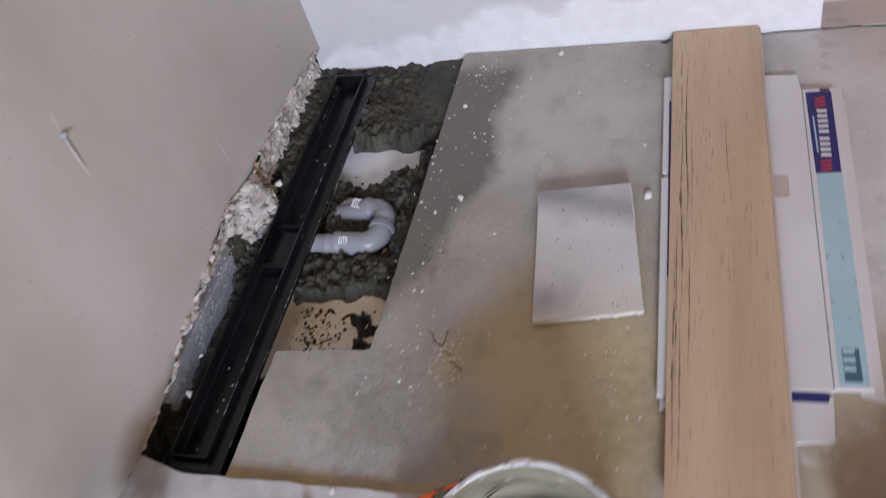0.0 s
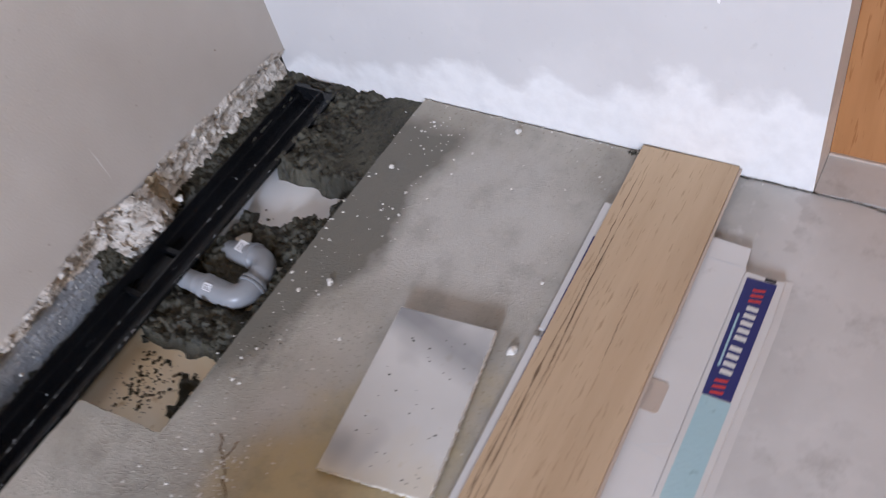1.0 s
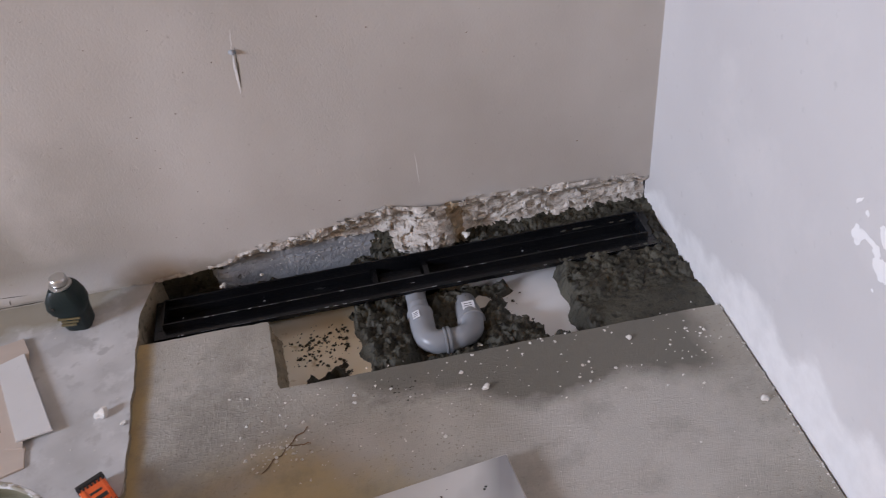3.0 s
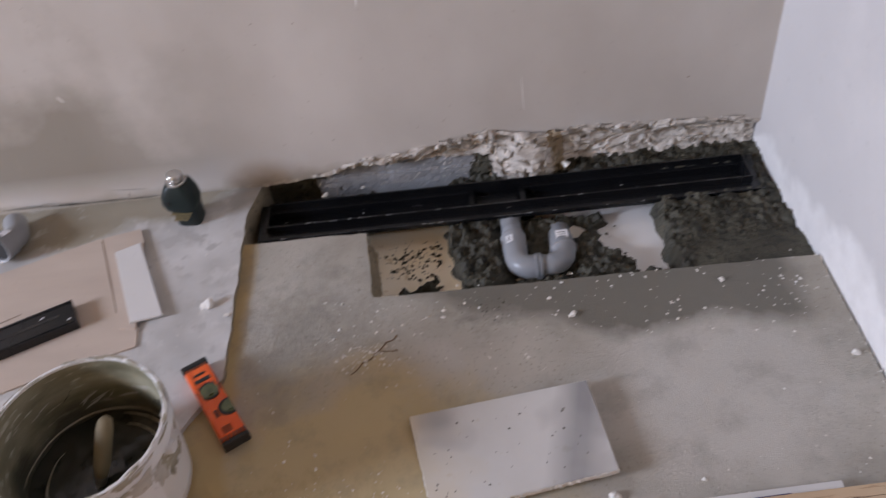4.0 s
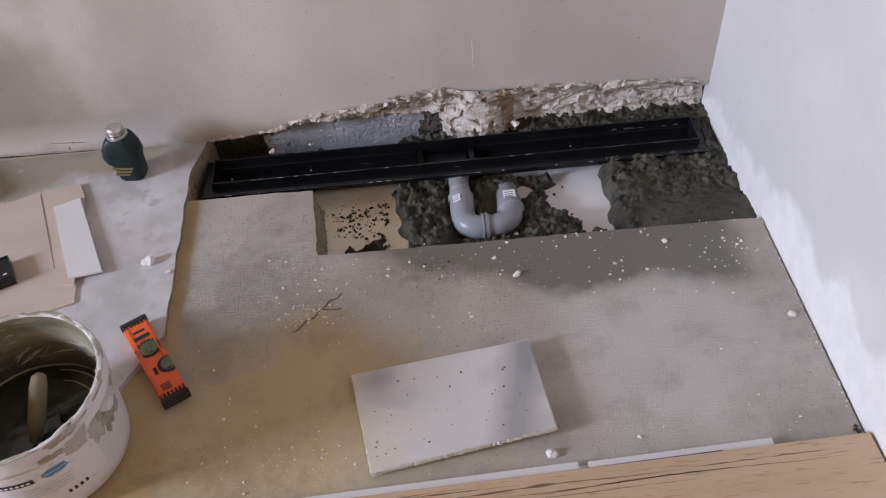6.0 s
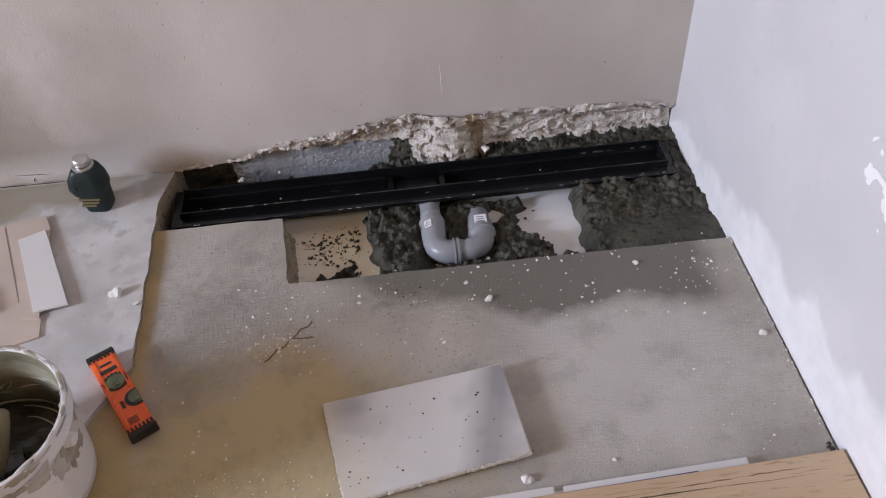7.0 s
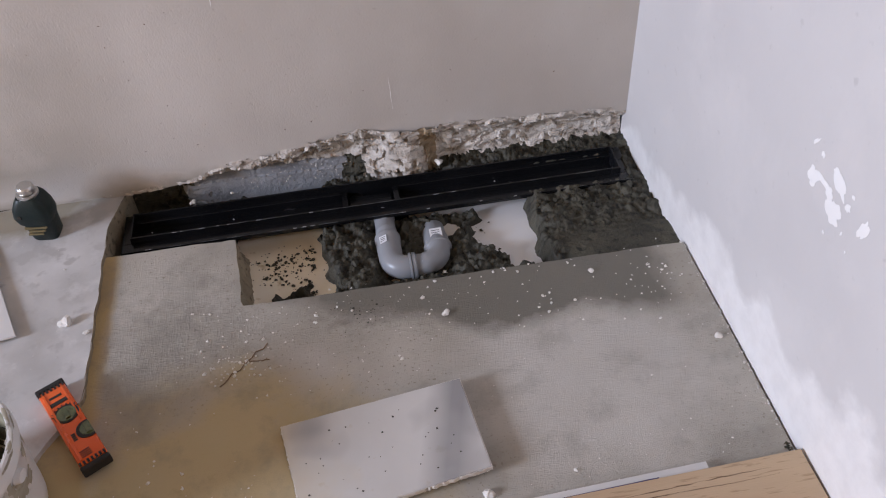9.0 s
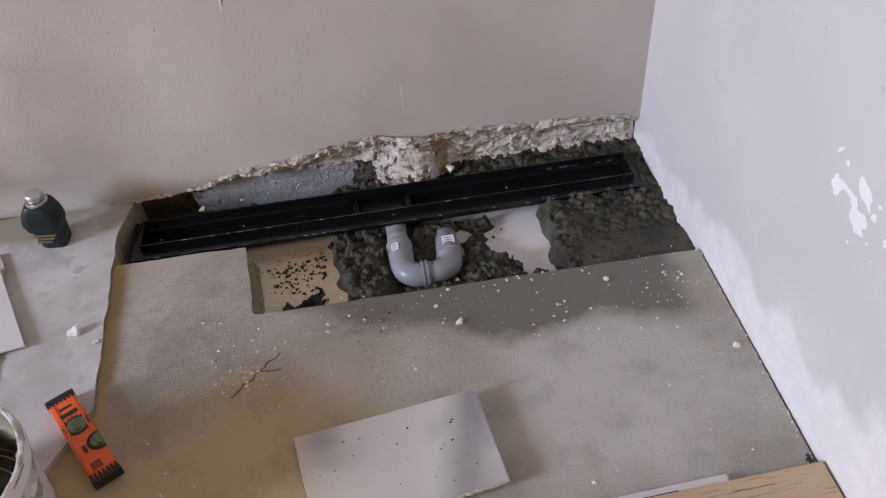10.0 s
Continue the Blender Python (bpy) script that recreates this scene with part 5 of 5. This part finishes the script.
def splat(cy, cz, ry, rz, seed, tilt=0.0):
    bm, n = bmesh.new(), 40
    mid = bm.verts.new((-0.0016, cy, cz))
    ring = []
    for i in range(n):
        t = 2 * math.pi * i / n
        q = 0.85 + 0.45 * noise.noise((math.cos(t) * 1.5, math.sin(t) * 1.5, seed)) + 0.20 * noise.noise((math.cos(t) * 3.4, math.sin(t) * 3.4, seed))
        u, v = ry * q * math.cos(t), rz * q * math.sin(t)
        ring.append(bm.verts.new((-0.0004, cy + u * math.cos(tilt) - v * math.sin(tilt), cz + u * math.sin(tilt) + v * math.cos(tilt))))
    for i in range(n):
        bm.faces.new((mid, ring[i], ring[(i + 1) % n]))
    return bm


for k, (cy, cz, ry, rz, tl) in enumerate(((-0.672, 0.470, 0.011, 0.0025, -0.9), (-0.695, 0.464, 0.005, 0.005, 0.0), (-0.688, 0.424, 0.013, 0.018, 0.3), (-0.715, 0.432, 0.020, 0.006, 0.1),
                                          (-0.745, 0.454, 0.022, 0.010, 0.6), (-0.751, 0.408, 0.021, 0.016, 0.7), (-0.732, 0.425, 0.013, 0.008, 0.7), (-0.774, 0.437, 0.006, 0.007, 0.2),
                                          (-0.816, 0.436, 0.008, 0.021, 0.3), (-0.778, 0.458, 0.004, 0.003, 0.0), (-0.746, 0.368, 0.003, 0.003, 0.0), (-0.780, 0.396, 0.002, 0.004, 0.3), (-0.799, 0.381, 0.002, 0.003, 0.0),
                                          (-0.934, 0.383, 0.008, 0.016, 0.0), (-0.938, 0.405, 0.009, 0.016, -0.3), (-0.951, 0.424, 0.013, 0.012, 0.0), (-0.971, 0.433, 0.016, 0.010, 0.2),
                                          (-0.996, 0.387, 0.003, 0.008, 0.1), (-1.000, 0.365, 0.003, 0.006, 0.1), (-1.162, 0.473, 0.022, 0.013, 0.2))):
    tagged(part("filler_patch", splat(cy, cz, 1.12 * ry, 1.12 * rz, k * 3.7, tl), FILLER, smooth=80), "bright white filler smear on the wall", "filler patch", "filler smears on the white wall")

# scratches and pits in the grey plaster


def scratch(a, b, w, seed):
    bm, n = bmesh.new(), 12
    a, b = Vector(a), Vector(b)
    s = Vector((-(b - a).y, (b - a).x)).normalized()
    lo, hi = [], []
    for i in range(n + 1):
        f = i / n
        p = a.lerp(b, f) + s * 0.0015 * noise.noise((f * 4, seed, 0))
        h = w * (0.25 + math.sin(math.pi * f)) * 0.6
        lo.append(bm.verts.new((p.x - s.x * h, -0.0008, p.y - s.y * h)))
        hi.append(bm.verts.new((p.x + s.x * h, -0.0008, p.y + s.y * h)))
    for i in range(n):
        bm.faces.new((lo[i], lo[i + 1], hi[i + 1], hi[i]))
    return bm


for k, (a, b, w) in enumerate((((-0.838, 0.518), (-0.842, 0.428), 0.0030), ((-0.832, 0.556), (-0.838, 0.516), 0.0009), ((-0.528, 0.226), (-0.525, 0.142), 0.0008), ((-1.480, 0.307), (-1.470, 0.290), 0.0018))):
    tagged(part("plaster_scratch", scratch(a, b, w, k), FILLER), "pale scratch in the grey plaster", "scratch", "scratches on the plaster")
# dark sliver painted as shade so that the first scratch looks deeper
tagged(part("scratch_shade", scratch((-0.8315, 0.522), (-0.8375, 0.440), 0.0016, 5), MORTAR), "dark strip painting shade beside the pale scratch in the plaster", "scratch")
for k, (a, b, w) in enumerate((((-1.72, 0.0277), (-1.60, 0.0264), 0.0018), ((-1.61, 0.0251), (-1.52, 0.0226), 0.0033), ((-1.53, 0.0233), (-1.43, 0.0215), 0.0021),
                               ((-1.44, 0.0217), (-1.36, 0.0204), 0.0018), ((-1.46, 0.0507), (-1.385, 0.0449), 0.0010), ((-1.424, 0.0398), (-1.426, 0.0259), 0.0014))):
    tagged(part("joint_crack", scratch(a, b, w, k + 8), MORTAR), "thin dark crack where the plaster meets the floor", "crack", "cracks at the foot of the plaster")
bm = lump(0.006, 2.2, 0.9, 2)
bmesh.ops.translate(bm, verts=bm.verts, vec=(-0.837, -0.003, 0.515))
tagged(part("plaster_blob", bm, CONCRETE, smooth=60), "small grey blob of mortar stuck to the plaster", "mortar blob")
rnd = random.Random(11)
bm = bmesh.new()
for i in range(200):
    x, z = rnd.uniform(-1.9, -0.03), 0.12 + 0.6 * rnd.random() ** 1.5
    l = lump(0.0004 + 0.0014 * rnd.random() ** 3, i, 1.0)
    bmesh.ops.scale(l, verts=l.verts, vec=(1, 0.4, 1))
    bmesh.ops.translate(l, verts=l.verts, vec=(x, -0.0003, z))
    join(bm, l)
tagged(part("plaster_pits", bm, CREASE), "small dark pits in the plaster", "plaster pits", kind="stuff")

def floor_crack(pts, w, seed):
    """A thin jagged crack along a line on the floor."""
    bm, n = bmesh.new(), 26
    lo, hi = [], []
    for (xa, ya), (xb, yb) in zip(pts, pts[1:]):
        for i in range(n):
            f = i / n
            x, y = xa + (xb - xa) * f, ya + (yb - ya) * f
            x += 0.0045 * noise.noise((y * 22, seed, 0)) + 0.002 * noise.noise((y * 90, seed, 4))
            h = w * (0.55 + 0.8 * noise.noise((y * 30, seed, 9)) ** 2 + 0.35 * noise.noise((y * 120, seed, 2)))
            lo.append(bm.verts.new((x - h, y, 0.0016)))
            hi.append(bm.verts.new((x + h, y, 0.0016)))
    for i in range(len(lo) - 1):
        bm.faces.new((lo[i], lo[i + 1], hi[i + 1], hi[i]))
    return bm


tagged(part("floor_joint_crack", floor_crack([(-0.004, -1.05), (-0.002, -1.19), (-0.003, -1.27), (-0.008, -1.34), (-0.006, -1.7), (-0.008, -2.3)], 0.0026, 3.0), MORTAR), "jagged dark crack across the floor in the doorway", "crack", "cracks in the floor")

# crumbs on the floor
rnd = random.Random(5)


def scatter(n, pick, r0, r1, mt, name, label):
    bm = bmesh.new()
    for i in range(n):
        x, y = pick()
        r = r0 + (r1 - r0) * rnd.random() ** 3
        z = STEP if x < -1.15 else 0.0
        l = lump(r, i * 1.7, 0.6)
        bmesh.ops.translate(l, verts=l.verts, vec=(x, y, z + r * 0.35))
        join(bm, l)
    return tagged(part(name, bm, mt), label, "crumbs", kind="stuff")


def on_screed():
    while True:
        if rnd.random() < 0.45:
            x, y = rnd.uniform(-1.0, -0.1), -0.36 - abs(rnd.gauss(0, 0.10))
        else:
            x, y = rnd.uniform(-1.12, -0.03), rnd.uniform(-0.86, -0.36)
        if not (-0.79 < x < -0.46 and -0.85 < y < -0.61) and (y < -0.36):
            return x, y


scatter(230, on_screed, 0.0010, 0.0038, CHIP, "plaster_crumbs", "small white plaster crumbs strewn over the screed")
scatter(110, lambda: (rnd.gauss(-0.812, 0.028), rnd.gauss(-0.205, 0.026)), 0.0012, 0.0042, MORTAR, "dirt_specks", "dark mortar specks on the insulation sheet").location.z = -0.0735
scatter(40, lambda: (rnd.gauss(-0.645, 0.03), rnd.gauss(-0.43, 0.025)), 0.0008, 0.003, MORTAR, "dirt_specks", "dark dirt specks on the screed")
scatter(64, lambda: (rnd.gauss(-0.885, 0.035), rnd.gauss(-0.512, 0.018)), 0.0014, 0.0044, CHIP, "crumb_heap", "cluster of white crumbs by a crack in the screed")
scatter(30, lambda: (rnd.gauss(-0.09, 0.03), rnd.gauss(-0.45, 0.03)), 0.0012, 0.004, CHIP, "crumb_heap", "cluster of white crumbs near the wall corner")
scatter(60, lambda: (rnd.uniform(-1.9, -1.17), rnd.uniform(-1.0, -0.05)), 0.0008, 0.0025, CHIP, "floor_grit", "fine white grit on the levelled floor")
scatter(60, lambda: (rnd.uniform(-1.0, -0.02), rnd.uniform(-2.0, -1.22)), 0.0008, 0.0025, CHIP, "floor_grit", "fine white grit on the floor by the door")
for k, (x, y, r) in enumerate(((-1.203, -0.354, 0.011), (-0.498, -0.467, 0.006), (-0.496, -0.846, 0.008), (-1.16, -0.385, 0.005), (-0.205, -0.42, 0.005), (-0.03, -0.62, 0.006))):
    bm = lump(r, k + 0.5, 0.8, 2)
    bmesh.ops.translate(bm, verts=bm.verts, vec=(x, y, (STEP if x < -1.15 else 0) + r * 0.6))
    tagged(part("plaster_lump", bm, CHIP), "white lump of broken plaster on the floor", "plaster lump", "plaster lumps")


scatter(70, lambda: (-0.004 - abs(rnd.gauss(0, 0.004)), rnd.uniform(-1.15, -0.38)), 0.0008, 0.0028, CHIP, "wall_foot_grit", "grit along the foot of the white wall")
scatter(26, lambda: (rnd.gauss(-0.010, 0.004), rnd.gauss(-0.858, 0.006)), 0.001, 0.003, MORTAR, "wall_foot_grit", "dark crumbs at the end of the plank")

# twig-like crack of dried glue
st = [((-0.915 + 0.085 * f, -0.552 + 0.082 * f + 0.012 * noise.noise((f * 6, 2, 0)), 0.0012), (1, 1, 0.05), 0.0011) for f in (i / 12 for i in range(13))]
tw = thing("dried_twig", "thin dark twig lying among crumbs on the screed", "twig")
part("stem", rings(st, 6), GRAIN, tw)
st = [((-0.872 + 0.045 * f, -0.505 - 0.004 * f + 0.006 * noise.noise((f * 5, 7, 0)), 0.0012), (1, 0, 0.05), 0.0009) for f in (i / 8 for i in range(9))]
part("side_shoot", rings(st, 6), GRAIN, tw)

for x, y, z, r in ((-0.985, -0.022, -0.014, 0.006), (-0.437, -0.016, -0.006, 0.008), (-0.90, -0.012, -0.012, 0.004)):
    bm = lump(r, x * 7, 0.75, 2)
    bmesh.ops.translate(bm, verts=bm.verts, vec=(x, y, z))
    tagged(part("plaster_lump", bm, CHIP), "pale lump of broken plaster behind the drain", "plaster lump", "plaster lumps")
rnd = random.Random(31)
bm = bmesh.new()
for i in range(90):
    l = lump(rnd.uniform(0.0006, 0.0017), i, 1.0)
    bmesh.ops.translate(l, verts=l.verts, vec=(rnd.uniform(-0.88, -0.63), 0.0195, rnd.uniform(-0.035, 0.012)))
    join(bm, l)
tagged(part("plaster_droplets", bm, CHIP), "dried white plaster droplets on the concrete strip", "plaster droplets", kind="stuff")

scatter(120, lambda: (-0.735 + abs(rnd.gauss(0, 0.03)) * -1, rnd.uniform(-0.32, -0.14)), 0.0010, 0.0045, MORTAR, "dirt_specks", "dark mortar crumbs at the edge of the heap").location.z = -0.0735
scatter(16, lambda: (rnd.gauss(-0.375, 0.02), rnd.uniform(-0.32, -0.16)), 0.0010, 0.0040, MORTAR, "dirt_specks", "dark mortar crumbs on the white sheet").location.z = -0.0735


def pocket_side():
    """The crumbling cut face at the side of the pocket."""
    bm, ny, nz = bmesh.new(), 60, 14
    g = []
    for i in range(ny + 1):
        f = i / ny
        y = -0.176 - 0.195 * f
        col = []
        for j in range(nz + 1):
            h = j / nz
            p = Vector((0, y, h * 0.08))
            x = -0.892 + 0.015 * f + 0.018 * h + 0.006 * noise.fractal(p * 55, 1.0, 2.0, 4) * min(1, 4 * h)
            col.append(bm.verts.new((x, y, -0.0015 - 0.080 * h)))
        g.append(col)
    for i in range(ny):
        for j in range(nz):
            bm.faces.new((g[i][j], g[i + 1][j], g[i + 1][j + 1], g[i][j + 1]))
    return bm


tagged(part("trim_trench_side", pocket_side(), TRENCHSIDE, smooth=70), "crumbly brown cut face of the screed", "trench side", kind="structure")

scatter(70, lambda: (-0.0035 - abs(rnd.gauss(0, 0.004)), rnd.uniform(-0.88, -0.39)), 0.0006, 0.0028, GRIME, "mortar_crumbs", "grey mortar crumbs along the foot of the white wall")
scatter(60, lambda: (rnd.gauss(-0.94, 0.07), rnd.gauss(-0.80, 0.028)), 0.0008, 0.0026, CHIP, "plaster_crumbs", "pale plaster crumbs lying on the sandy screed")
# clods on the mortar heap
rnd = random.Random(21)
bm = bmesh.new()
for i in range(150):
    x, y = (rnd.gauss(-0.665, 0.04), rnd.uniform(-0.33, -0.13)) if i % 2 else (rnd.uniform(-0.25, -0.02), rnd.uniform(-0.20, -0.13))
    if i % 5 == 0:
        x, y = rnd.uniform(-0.45, -0.34), rnd.uniform(-0.33, -0.24)
    if -0.61 < x < -0.43 or x < -0.74:
        continue
    r = 0.002 + 0.008 * rnd.random() ** 2
    l = lump(r, i * 2.3, 0.8)
    bmesh.ops.translate(l, verts=l.verts, vec=(x, y, max(bed_height(x, y), -0.076) + r * 0.3))
    join(bm, l)
tagged(part("mortar_clods", bm, DAMP), "crumbly clods of dark mortar in the trench", "mortar clods", kind="stuff")
